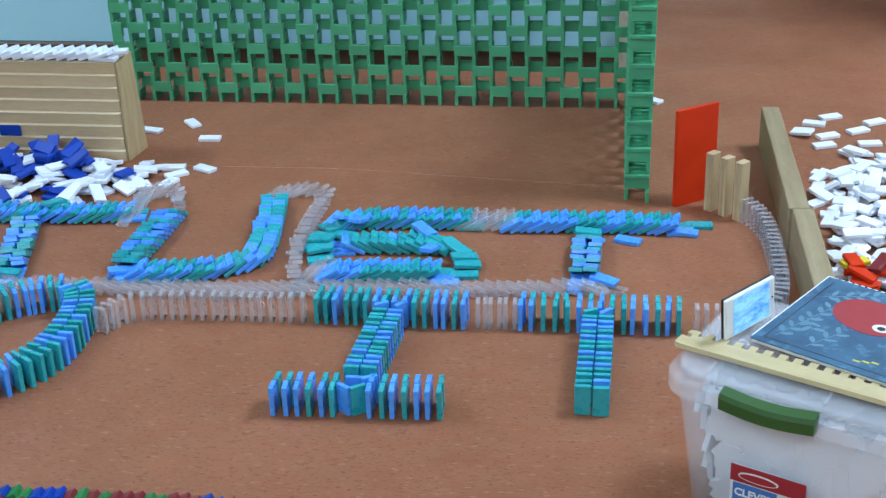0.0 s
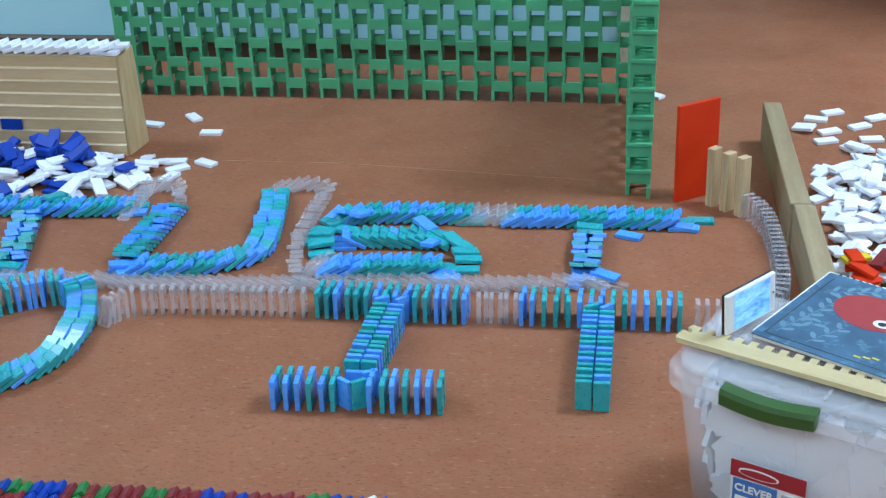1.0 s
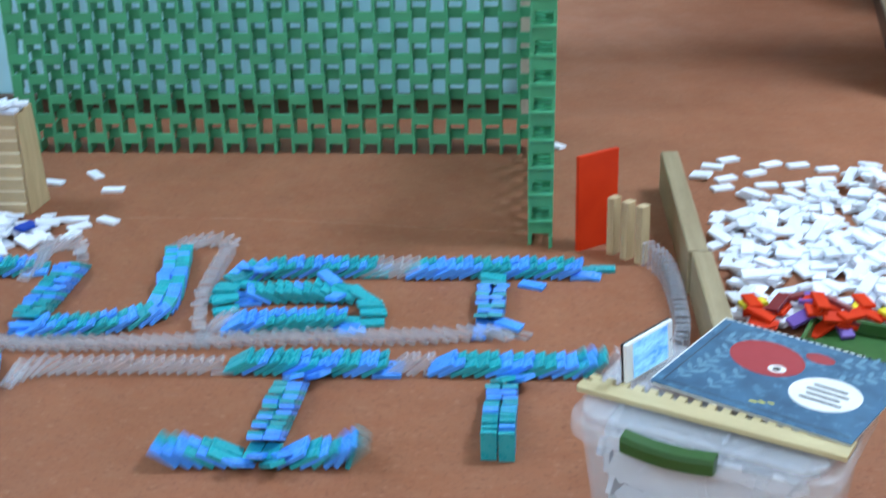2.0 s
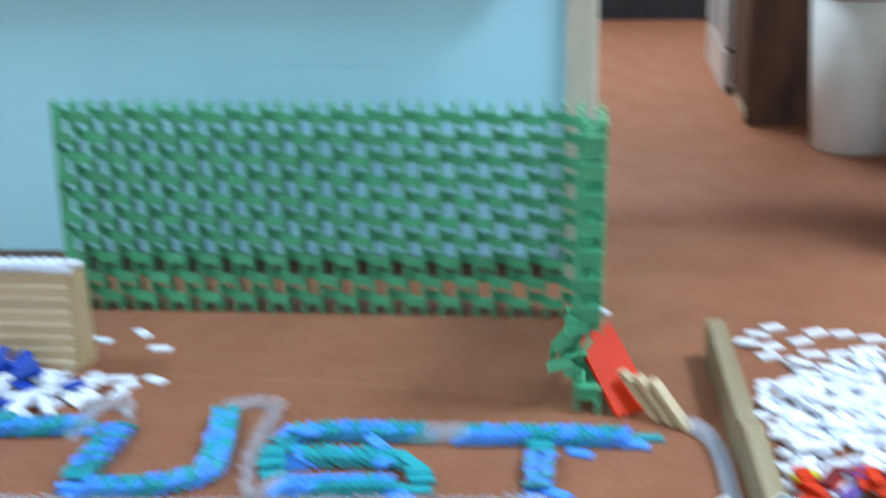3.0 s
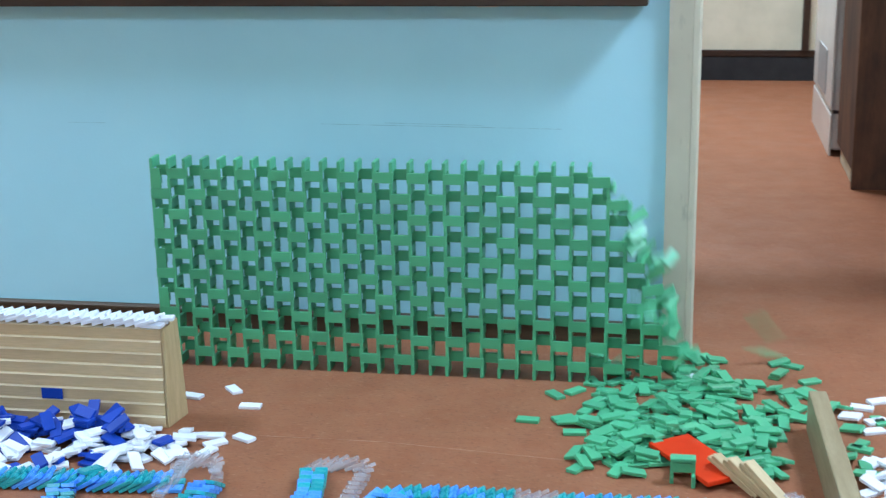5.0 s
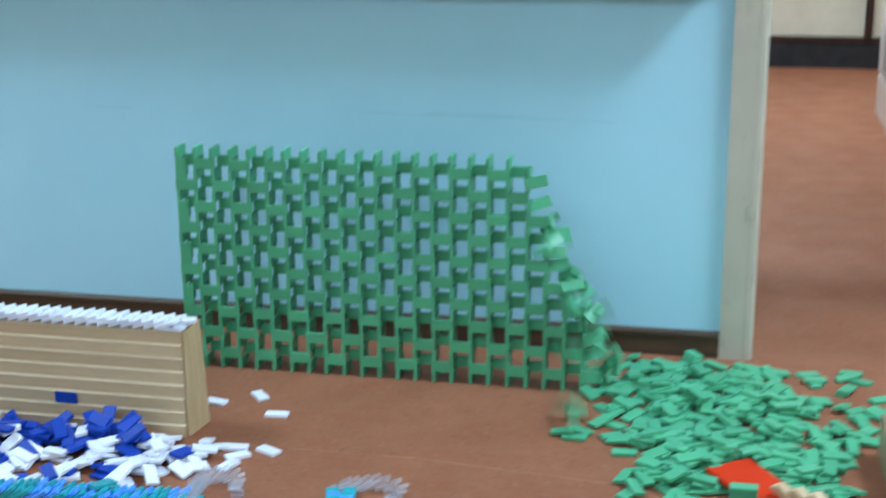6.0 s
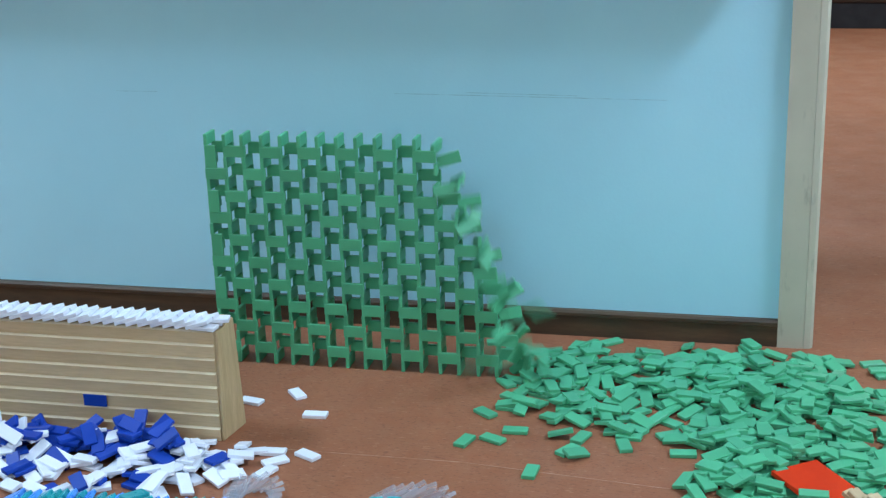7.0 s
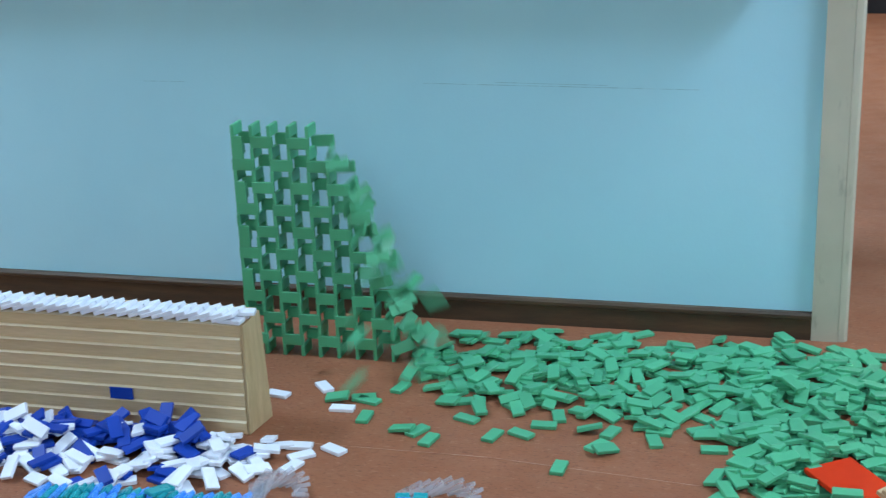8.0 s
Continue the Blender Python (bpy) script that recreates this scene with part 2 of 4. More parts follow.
structure("back_trim", box_bm(0.6, 4.73, 0.13, 1.93, 4.75, 0.165, 0.003), DARKWOOD, "brown wooden strip above the black kickboard", "trim")
structure("back_upright", box_bm(1.822, 4.70, 0.1655, 1.858, 4.7495, 2.2, 0.003), DARKWOOD, "brown wooden upright beside the cream panel", "trim")
structure("partition", prism_bm([(2.13, 0.40), (2.30, 1.62), (2.40, 1.62), (2.23, 0.40)], 0, 2.2, 0.004), CREAM, "beige partition panel beside the white bin", "partition")
structure("partition_skirting", prism_bm([(2.125, 0.40), (2.295, 1.62), (2.299, 1.62), (2.129, 0.40)], 0, 0.06), DARKWOOD, "thin dark skirting along the beige partition", "skirting")


def wall_scuff(x0, x1, z, tilt):
    bm = box_bm(x0, 0.2746, z - 0.0008, x1, 0.2749, z + 0.0008)
    for v in bm.verts:
        v.co.z += (v.co.x - x0) * tilt
    structure("wall_scuff", bm, SCUFF, "thin grey scuff line on the blue wall", "scuff")


wall_scuff(0.34, 0.93, 0.540, -0.008)
wall_scuff(0.50, 0.74, 0.5445, -0.012)
wall_scuff(-0.32, -0.22, 0.535, 0.0)
for lx, ly, sx, sy, watts, tint in LAMPS:
    lamp = tagged(new("ceiling_light"), "white ceiling light fitting with a glowing diffuser", "ceiling light", "ceiling lights")
    lamp.matrix_basis = pose(lx, ly, 3.03)
    part("frame", box_bm(-sx / 2 - 0.02, -sy / 2 - 0.02, 0.012, sx / 2 + 0.02, sy / 2 + 0.02, 0.07, 0.004), ENAMEL, lamp)
    part("diffuser", box_bm(-sx / 2, -sy / 2, 0, sx / 2, sy / 2, 0.012, 0.003), TUBE, lamp)
    if sy < 0.1:
        # a deep unseen shield, added to keep the passage strip light off the room
        part("light_shield", box_bm(-sx / 2 - 0.3, -0.20, -0.31, sx / 2 + 0.3, -0.19, 0.07, 0.002), ENAMEL, lamp, "deep white shield, unseen, added to cut off the light")

TAPE, nt, b = material("old_tape_residue", (0.42, 0.20, 0.13), 0.5)
nt.links.new(mix_color(nt, (0.33, 0.125, 0.062), (0.47, 0.25, 0.17), noise_of(nt, 30, 5, (1, 3, 1), 0.35, 0.7)), b.inputs["Base Color"])
structure("floor_line", prism_bm([(0.24, -0.3985), (0.62, -0.3955), (1.15, -0.4525), (1.15, -0.4505), (0.62, -0.3928), (0.24, -0.3960)], 0.0001, 0.0005), TAPE,
          "faint pale line of tape residue across the floor", "floor line")

# pinboard on the blue wall
board = tagged(new("pinboard"), "pinboard with a dark brown wooden frame and cream paper", "pinboard")
board.matrix_basis = pose(0.0015, 0.275, 0.8325)
part("bottom_rail", box_bm(-0.9, -0.084, 0, 1.128, 0, 0.037, 0.003), DARKWOOD, board, "dark brown wooden frame rail")
part("top_rail", box_bm(-0.9, -0.084, 1.16, 1.128, 0, 1.197, 0.003), DARKWOOD, board)
part("right_stile", box_bm(1.091, -0.083, 0.0375, 1.128, 0, 1.1595, 0.003), DARKWOOD, board)
part("backing", box_bm(-0.9, -0.045, 0.037, 1.091, 0, 1.16), CORK, board, "cream backing paper")
rng = random.Random(5)
for i in range(7):
    x = -0.5 + 0.23 * i + rng.uniform(-0.05, 0.05)
    w = rng.uniform(0.012, 0.035)
    part("paper_scrap", prism_bm([(x, -0.0475), (x + w, -0.0475), (x + w, -0.0455), (x, -0.0455)], 0.0375, 0.042 + 0.006 * rng.random()), MAROON if i % 3 == 0 else PINE, board)
for i in range(3):
    x = 0.55 + 0.09 * i
    part("torn_paper", prism_bm([(x, -0.010), (x + 0.05, -0.010), (x + 0.05, -0.008), (x, -0.008)], -0.005 - 0.002 * i, 0.001), PAPER, board)

# ---- the passage: appliance, cabinet, bin ----
fridge = tagged(new("white_appliance"), "white enamel appliance with a grey panel beside the cabinet", "appliance")
fridge.matrix_basis = pose(1.786, 2.69, 0)
part("body", box_bm(0.012, 0.0, 0.02, 0.6, 0.8, 1.4, 0.012, 2), ENAMEL, fridge)
part("lower_door", box_bm(0, -0.01, 0.0, 0.012, 0.79, 0.17, 0.004), ENAMEL, fridge)
part("upper_door", box_bm(-0.001, -0.01, 0.185, 0.012, 0.79, 1.4, 0.004), ENAMEL, fridge)
part("side_panel", box_bm(-0.006, 0.20, 0.215, -0.0012, 0.55, 0.40, 0.002), GREY, fridge, "grey metal panel")
part("gap", box_bm(0.0125, -0.0055, 0.171, 0.3, 0.4, 0.184), BLACK, fridge, "dark gap above the lower door")
cab = tagged(new("wooden_cabinet"), "dark walnut veneer cabinet standing on the floor", "cabinet")
cab.matrix_basis = pose(1.812, 2.07, 0)
part("side_panel", box_bm(0, 0, 0, 0.44, 0.022, 1.3, 0.002), WALNUT, cab)
part("body", box_bm(0.004, 0.022, 0.06, 0.44, 0.58, 1.3, 0.003), WALNUT, cab)
part("foot", box_bm(0.012, 0.03, 0, 0.06, 0.5, 0.06, 0.002), CREAM, cab, "pale bare wood foot")


def lathe(profile, n=40):
    bm = bmesh.new()
    rings = [[bm.verts.new((r * math.cos(2 * math.pi * i / n), r * math.sin(2 * math.pi * i / n), z)) for i in range(n)] for r, z in profile]
    for a, b2 in zip(rings, rings[1:]):
        for i in range(n):
            bm.faces.new((a[i], a[(i + 1) % n], b2[(i + 1) % n], b2[i])).smooth = True
    bm.faces.new(rings[0][::-1])
    bm.faces.new(rings[-1])
    return bm


trash = tagged(new("trash_bin"), "tall round white plastic trash bin with a lid", "bin")
trash.matrix_basis = pose(2.135, 1.735, 0)
part("bin_body", lathe([(0.128, 0), (0.136, 0.006), (0.163, 0.535), (0.157, 0.535), (0.13, 0.02)]), ENAMEL, trash)
part("lid", lathe([(0.167, 0.536), (0.171, 0.545), (0.171, 0.575), (0.161, 0.592), (0.05, 0.62)]), ENAMEL, trash)
part("rim_line", lathe([(0.1635, 0.522), (0.1655, 0.523), (0.1655, 0.529), (0.1635, 0.530)]), MAROON, trash)

# ---- dominoes ----
T, W, H = 0.0075, 0.024, 0.048
SHAPES = {}
for key, mat in dict(green=GREEN, blue=BLUE, teal=TEAL, white=WHITE, navy=NAVY, red=RED, maroon=MAROON, leaf=LEAF, clear=CLEAR, yellow=YELLOW, purple=PURPLE).items():
    SHAPES[key] = mesh_of("domino", box_bm(-T / 2, -W / 2, -H / 2, T / 2, W / 2, H / 2, 0.0008), mat)
# light gathering in clear acrylic's narrow edges is painted as a milkier material
SHAPES["clear"].materials.append(EDGE)
for poly in SHAPES["clear"].polygons:
    poly.material_index = 0 if abs(poly.normal.x) > 0.9 else 1
LETTER = "letter of the domino words"
LINK = "clear links of the domino words"
GROUPS = {
    "fallen letter J": ("domino_letter", "fallen blue and teal dominoes shaped like a J", "domino letter", LETTER),
    "fallen letter U": ("domino_letter", "fallen blue and teal dominoes shaped like a U", "domino letter", LETTER),
    "fallen letter S": ("domino_letter", "fallen blue and teal dominoes shaped like an S", "domino letter", LETTER),
    "fallen letter T": ("domino_letter", "fallen blue and teal dominoes shaped like a T", "domino letter", LETTER),
    "letter O": ("domino_letter", "blue and teal dominoes shaped like an O, toppling", "domino letter", LETTER),
    "letter I": ("domino_letter", "standing blue and teal dominoes shaped like an I", "domino letter", LETTER),
    "letter T": ("domino_letter", "standing blue and teal dominoes shaped like a T", "domino letter", LETTER),
    "clear J to U": ("domino_line", "fallen clear acrylic dominoes between J and U", "domino line", LINK),
    "clear U to S": ("domino_line", "fallen clear acrylic dominoes between U and S", "domino line", LINK),
    "clear S to T": ("domino_line", "fallen clear acrylic dominoes between S and T", "domino line", LINK),
    "clear line between the words": ("domino_line", "long fallen line of clear acrylic dominoes between the words", "domino line", LINK),
    "clear line into the letter I": ("domino_line", "standing clear acrylic dominoes from O to I", "domino line", LINK),
    "clear link between the letters": ("domino_line", "standing clear acrylic dominoes between I and T", "domino line", LINK),
    "clear line to the planks": ("domino_line", "curved line of standing clear acrylic dominoes to planks", "domino line", LINK),
    "fallen line at the front": ("domino_line", "fallen red, green and blue dominoes in a band", "domino line", ""),
    "pile by the stacked boards": ("domino_pile", "heap of dark blue and white dominoes by the boards", "domino pile", ""),
    "scattered white dominoes": ("scattered_dominoes", "white dominoes lying singly on the bare floor", "dominoes", ""),
    "white pile by the wooden beam": ("domino_pile", "heap of white dominoes beside the wooden beam", "domino pile", ""),
    "coloured pile by the beam": ("domino_pile", "heap of red, yellow and purple dominoes beside the beam", "domino pile", ""),
    "fallen white line on the boards": ("domino_line", "fallen line of white dominoes on the stacked boards", "domino line", ""),
    "green domino wall": ("domino_wall", "green lattice wall of stacked dominoes, collapsing into a heap", "domino wall", "green walls"),
    "green return wall": ("domino_wall", "short green domino wall square to the long one", "domino wall", "green walls"),
}
MOVES = []


HOLDERS = {}


def holder(group):
    """The thing that a line, a letter, a wall or a pile of dominoes makes up."""
    if group not in HOLDERS:
        name, label, category, many = GROUPS[group]
        HOLDERS[group] = tagged(new(name), label, category, many)
    return HOLDERS[group]


def domino(color, m, group):
    ob = new("domino", SHAPES[color])
    ob.parent = holder(group)
    ob.matrix_basis = m
    return ob


def toppled(x, y, heading, phi, lift=0.0):
    """A domino at (x, y) that falls towards heading, turned by phi degrees about its foot."""
    return pose(x, y, lift, 0, 0, heading) @ pose(T / 2, 0, 0, 0, phi, 0) @ pose(-T / 2, 0, H / 2)


def along(points, step):
    """Places and headings at even steps along a line through the points, rounded at its corners."""
    pts = [Vector(p) for p in points]
    for _ in range(2):
        cut = [pts[0]]
        for a, b2 in zip(pts, pts[1:]):
            cut += [a.lerp(b2, 0.25), a.lerp(b2, 0.75)]
        pts = cut + [pts[-1]]
    out, rest = [], 0.0
    for a, b2 in zip(pts, pts[1:]):
        d = (b2 - a).length
        if d < 1e-9:
            continue
        while rest <= d:
            p = a.lerp(b2, rest / d)
            out.append((p.x, p.y, math.degrees(math.atan2(b2.y - a.y, b2.x - a.x))))
            rest += step
        rest -= d
    return out


def lean(step):
    return 90 - math.degrees(math.asin(min(0.95, T / step)))


BT = ("blue", "teal")


def run(points, step, colors, group, width=2, state="fallen", start=None, speed=1.0, seed=1):
    """A line of dominoes, one or two abreast. start: when its first one falls; None: it has fallen already, its middle along the points."""
    rng = random.Random(seed)
    places = along(points, step)
    back = 0.018 if start is None else 0.0
    for i, (x, y, h) in enumerate(places):
        x, y = x - back * math.cos(radians(h)), y - back * math.sin(radians(h))
        for k in range(width):
            side = (k - (width - 1) / 2) * (W + 0.0022)
            a = radians(h + 90)
            jitter = rng.uniform(-0.0025, 0.0025)
            px = x + side * math.cos(a) + jitter * math.cos(radians(h))
            py = y + side * math.sin(a) + jitter * math.sin(radians(h))
            hh = h + rng.uniform(-3, 3) + (rng.uniform(-5, 5) if start is None else 0)
            color = rng.choice(colors) if isinstance(colors, tuple) else dict(B="blue", T="teal")[colors[i % len(colors)]]
            if rng.random() < 0.10 and color != "clear":
                color = rng.choice(BT)
            last = i == len(places) - 1
            phi = (90 if last else lean(step)) + rng.uniform(-3, 0)
            if start is None:
                domino(color, toppled(px, py, hh, phi), group)
            else:
                ob = domino(color, toppled(px, py, hh, 0), group)
                t = start + i * step / speed + rng.uniform(-0.004, 0.004)
                MOVES.append((ob, [(0, toppled(px, py, hh, 0)), (t, toppled(px, py, hh, 0)), (t + 0.05, toppled(px, py, hh, phi * 0.3)),
                                   (t + 0.10, toppled(px, py, hh, phi * 0.82)), (t + 0.15, toppled(px, py, hh, phi)), (8, toppled(px, py, hh, phi))]))


# the fallen word at the back
run([(-0.12, -0.70), (0.0, -0.690), (0.07, -0.683), (0.14, -0.685), (0.206, -0.677), (0.262, -0.668)], 0.0165, BT, "fallen letter J", seed=2)
run([(0.071, -0.715), (0.095, -0.80), (0.130, -0.935)], 0.0165, BT, "fallen letter J", seed=3)
run([(0.262, -0.70), (0.270, -0.65), (0.262, -0.59), (0.282, -0.563), (0.318, -0.566), (0.340, -0.60), (0.346, -0.64)], 0.016, ("clear",), "clear J to U", 1, seed=4)
run([(0.346, -0.665), (0.341, -0.777), (0.333, -0.900)], 0.0155, BT, "fallen letter U", seed=5)
run([(0.352, -0.922), (0.40, -0.918), (0.455, -0.911), (0.515, -0.890), (0.556, -0.858), (0.564, -0.81), (0.551, -0.712), (0.534, -0.600)], 0.0175, BT, "fallen letter U", seed=25)
run([(0.513, -0.568), (0.54, -0.562), (0.574, -0.537), (0.618, -0.545), (0.630, -0.58), (0.627, -0.644), (0.622, -0.762), (0.631, -0.848), (0.655, -0.935)], 0.0185, ("clear",), "clear U to S", 1, seed=6)
run([(0.665, -0.915), (0.685, -0.892), (0.713, -0.865)], 0.0175, ("clear",), "clear U to S", 1, seed=26)
run([(0.700, -0.898), (0.763, -0.890), (0.841, -0.880), (0.895, -0.879)], 0.0175, BT, "fallen letter S", seed=7)
run([(0.885, -0.772), (0.855, -0.770), (0.803, -0.774), (0.741, -0.778), (0.705, -0.785)], 0.0170, "TTTTBTTTTBBTT", "fallen letter S", seed=8)
run([(0.672, -0.702), (0.70, -0.680), (0.735, -0.670), (0.806, -0.664), (0.922, -0.661)], 0.0170, BT, "fallen letter S", seed=27)
run([(0.915, -0.663), (1.0, -0.66)], 0.017, ("clear",), "clear S to T", 2, seed=9)
run([(1.0, -0.668), (1.104, -0.660), (1.209, -0.657), (1.315, -0.660)], 0.0170, BT, "fallen letter T", seed=10)
run([(1.151, -0.722), (1.152, -0.792), (1.150, -0.880)], 0.0165, "TBBTBBTBTBT", "fallen letter T", seed=11)
# loose dominoes at the bends and ends of the letters: colour, place, height, heading, tilt
FANS = {
    "fallen letter U": (("blue", 0.350, -0.930, 0.0, 38, 6), ("blue", 0.336, -0.922, 0.008, 28, 8)),
    "fallen letter S": (("teal", 0.888, -0.748, 0.0, 80, 4), ("teal", 0.910, -0.772, 0.006, -48, 8), ("teal", 0.924, -0.800, 0.012, -40, 8), ("teal", 0.936, -0.826, 0.010, 20, 8),
                        ("teal", 0.944, -0.846, 0.005, 12, 6), ("teal", 0.943, -0.874, 0.0, 6, 0), ("blue", 0.914, -0.908, 0.0, 12, 3), ("blue", 0.874, -0.822, 0.020, 78, 14),
                        ("blue", 0.852, -0.744, 0.022, -44, 10), ("teal", 0.660, -0.745, 0.004, 155, 6), ("teal", 0.664, -0.770, 0.010, 168, 8), ("teal", 0.662, -0.792, 0.004, 181, 6),
                        ("teal", 0.672, -0.812, 0.010, 190, 8), ("teal", 0.676, -0.832, 0.0, 197, 4), ("teal", 0.666, -0.714, 0.006, 128, 8), ("blue", 0.724, -0.706, 0.018, 74, 16),
                        ("teal", 0.705, -0.752, 0.010, 150, 8), ("blue", 0.690, -0.700, 0.012, 80, 30)),
    "fallen letter T": (("teal", 1.352, -0.638, 0.0, 2, 0), ("blue", 1.325, -0.672, 0.0, -8, 4), ("blue", 1.222, -0.712, 0.0, -20, 0), ("blue", 1.185, -0.885, 0.004, -24, 6),
                        ("teal", 1.150, -0.702, 0.008, 3, 6), ("blue", 1.136, -0.908, 0.0, 88, 4)),
    "fallen letter J": (("teal", 0.130, -0.945, 0.010, 2, 5), ("blue", 0.126, -0.972, 0.0, 4, 3), ("teal", 0.108, -0.668, 0.022, 62, 8)),
    "clear line between the words": (("clear", 1.20, -0.908, 0.0, -25, 0), ("clear", 1.17, -0.925, 0.007, -35, 5)),
}
for group, pieces in FANS.items():
    for color, x, y, z, h, tilt in pieces:
        domino(color, pose(x, y, z + T / 2 + 0.022 * math.sin(radians(tilt)), 0, 0, h) @ pose(0, 0, 0, 0, 90 + tilt, 0), group)
run([(1.177, -0.915), (1.073, -0.934), (0.979, -0.945), (0.832, -0.946), (0.688, -0.963), (0.582, -0.975), (0.473, -0.980), (0.29, -0.985), (-0.05, -0.99)], 0.0185, ("clear",), "clear line between the words", 1, seed=12)

# the standing word that falls
run([(0.06, -1.37), (0.18, -1.365), (0.285, -1.32), (0.333, -1.25), (0.340, -1.15), (0.322, -1.065), (0.29, -1.035)], 0.0172, BT, "letter O", 2, start=0.49, speed=1.05, seed=13)
run([(0.268, -1.03), (0.23, -1.042), (0.185, -1.072), (0.11, -1.13)], 0.0155, BT, "letter O", 2, start=0.98, speed=1.0, seed=14)
run([(0.374, -1.125), (0.386, -1.09), (0.42, -1.064), (0.54, -1.056), (0.705, -1.054)], 0.0168, ("clear",), "clear line into the letter I", 1, start=0.95, seed=15)
run([(0.722, -1.039), (0.97, -1.041)], 0.0163, "TTBTTTBTTBTTBBTB", "letter I", 2, start=1.33, seed=16)
run([(0.846, -1.090), (0.843, -1.15), (0.836, -1.281)], 0.0150, BT, "letter I", 2, start=1.53, speed=0.80, seed=17)
run([(0.8615, -1.316), (0.963, -1.311)], 0.0168, "BTBTBBT", "letter I", 2, start=1.83, speed=0.9, seed=18)
run([(0.8085, -1.317), (0.717, -1.321)], 0.0180, "TTTBBB", "letter I", 2, start=1.83, speed=0.9, seed=19)
run([(0.985, -1.048), (1.046, -1.046)], 0.0122, ("clear",), "clear link between the letters", 1, start=1.60, seed=20)
run([(1.058, -1.036), (1.312, -1.034)], 0.0180, "BBTTTBTBTTBBTBT", "letter T", 2, start=1.67, seed=21)
run([(1.182, -1.085), (1.182, -1.302)], 0.0165, "TBBTBTTBTBTTBT", "letter T", 2, start=1.80, speed=0.9, seed=22)
run([(1.335, -1.043), (1.40, -1.04), (1.452, -1.02), (1.478, -0.965), (1.479, -0.86), (1.476, -0.74), (1.464, -0.655), (1.437, -0.605)], 0.0175, ("clear",), "clear line to the planks", 1, start=1.93, speed=1.02, seed=23)

# turned dominoes where the strokes of the letters meet
for color, x, y, h, t in (("blue", 0.8225, -1.3270, -127, 1.82), ("teal", 0.8440, -1.3270, -53, 1.82), ("blue", 0.8330, -1.3020, -90, 1.79), ("blue", 0.8560, -1.2990, -62, 1.79),
                          ("blue", 0.832, -1.068, -60, 1.49), ("blue", 0.864, -1.066, -40, 1.51), ("teal", 1.170, -1.066, -60, 1.80), ("blue", 1.194, -1.066, -45, 1.81)):
    up, down = toppled(x, y, h, 0), toppled(x, y, h, 62)
    ob = domino(color, up, "letter I" if x < 1 else "letter T")
    MOVES.append((ob, [(0, up), (t, up), (t + 0.06, toppled(x, y, h, 30)), (t + 0.12, down), (8, down)]))

# line at the front edge
rng = random.Random(31)
for i in range(64):
    x = 0.30 + i * 0.0155
    block = ("maroon", "leaf", "navy", "maroon", "leaf", "maroon", "navy")[(i // 4 + rng.choice((0, 0, 1))) % 7]
    color = "white" if i in (37, 52) else block
    for k in range(3):
        domino(color if k == 0 else rng.choice(("maroon", "leaf", "navy", "maroon")), toppled(x, -1.600 + 0.00025 * i - 0.0255 * k, rng.uniform(-6, 6), 61), "fallen line at the front")

# ---- piles ----
CELL, X0, Y0 = 0.006, -1.2, -1.2
ground = np.zeros((600, 320))


def settle(x, y, h, steep=0.45, sunk=78):
    """The resting pose of a domino dropped at (x, y) on what lies there already."""
    c, s = math.cos(radians(h)), math.sin(radians(h))
    us = np.linspace(-0.023, 0.023, 7)
    vs = np.linspace(-0.011, 0.011, 4)
    u, v = np.meshgrid(us, vs)
    ix = np.clip(((x + u * c - v * s - X0) / CELL).astype(int), 0, 599)
    iy = np.clip(((y + u * s + v * c - Y0) / CELL).astype(int), 0, 319)
    g = ground[ix, iy]
    a, b2 = g[:, :3].max(), g[:, 4:].max()
    slope = max(-steep, min(steep, (b2 - a) / 0.040))
    p, q = g[:2].max(), g[2:].max()
    cross = max(-0.3, min(0.3, (q - p) / 0.03))
    z = max(float(np.percentile(g - (u * slope + v * cross), sunk)), 0.0) if g.max() > 0 else 0.0
    z = max(z, 0.023 * abs(slope) + 0.011 * abs(cross))
    ground[ix, iy] = np.maximum(g, z + u * slope + v * cross + T * 1.02)
    m = pose(x, y, z + T / 2 + 0.0003, 0, 0, h) @ pose(0, 0, 0, math.degrees(math.atan(cross)), -math.degrees(math.atan(slope)), 0)
    return m @ pose(0, 0, 0, 0, 90, 0)


def heap(count, spot, colors, group, seed, steep=0.5, sunk=78):
    rng = random.Random(seed)
    for i in range(count):
        x, y = spot(rng)
        color = colors(rng, x, y)
        domino(color, settle(x, y, rng.uniform(0, 180), steep, sunk), group)


def by_box(rng):
    while True:
        x, y = rng.uniform(-0.50, 0.26), rng.triangular(-0.665, -0.400, -0.47)
        if x < 0.12 - (y + 0.45) ** 2 * 2 + rng.random() * 0.14:
            return x, y


heap(272, by_box, lambda r, x, y: "navy" if r.random() < (0.88 if x < 0.10 and y > -0.50 else 0.46 if x < 0.10 else 0.03) else "white", "pile by the stacked boards", 41, 1.25, 66)
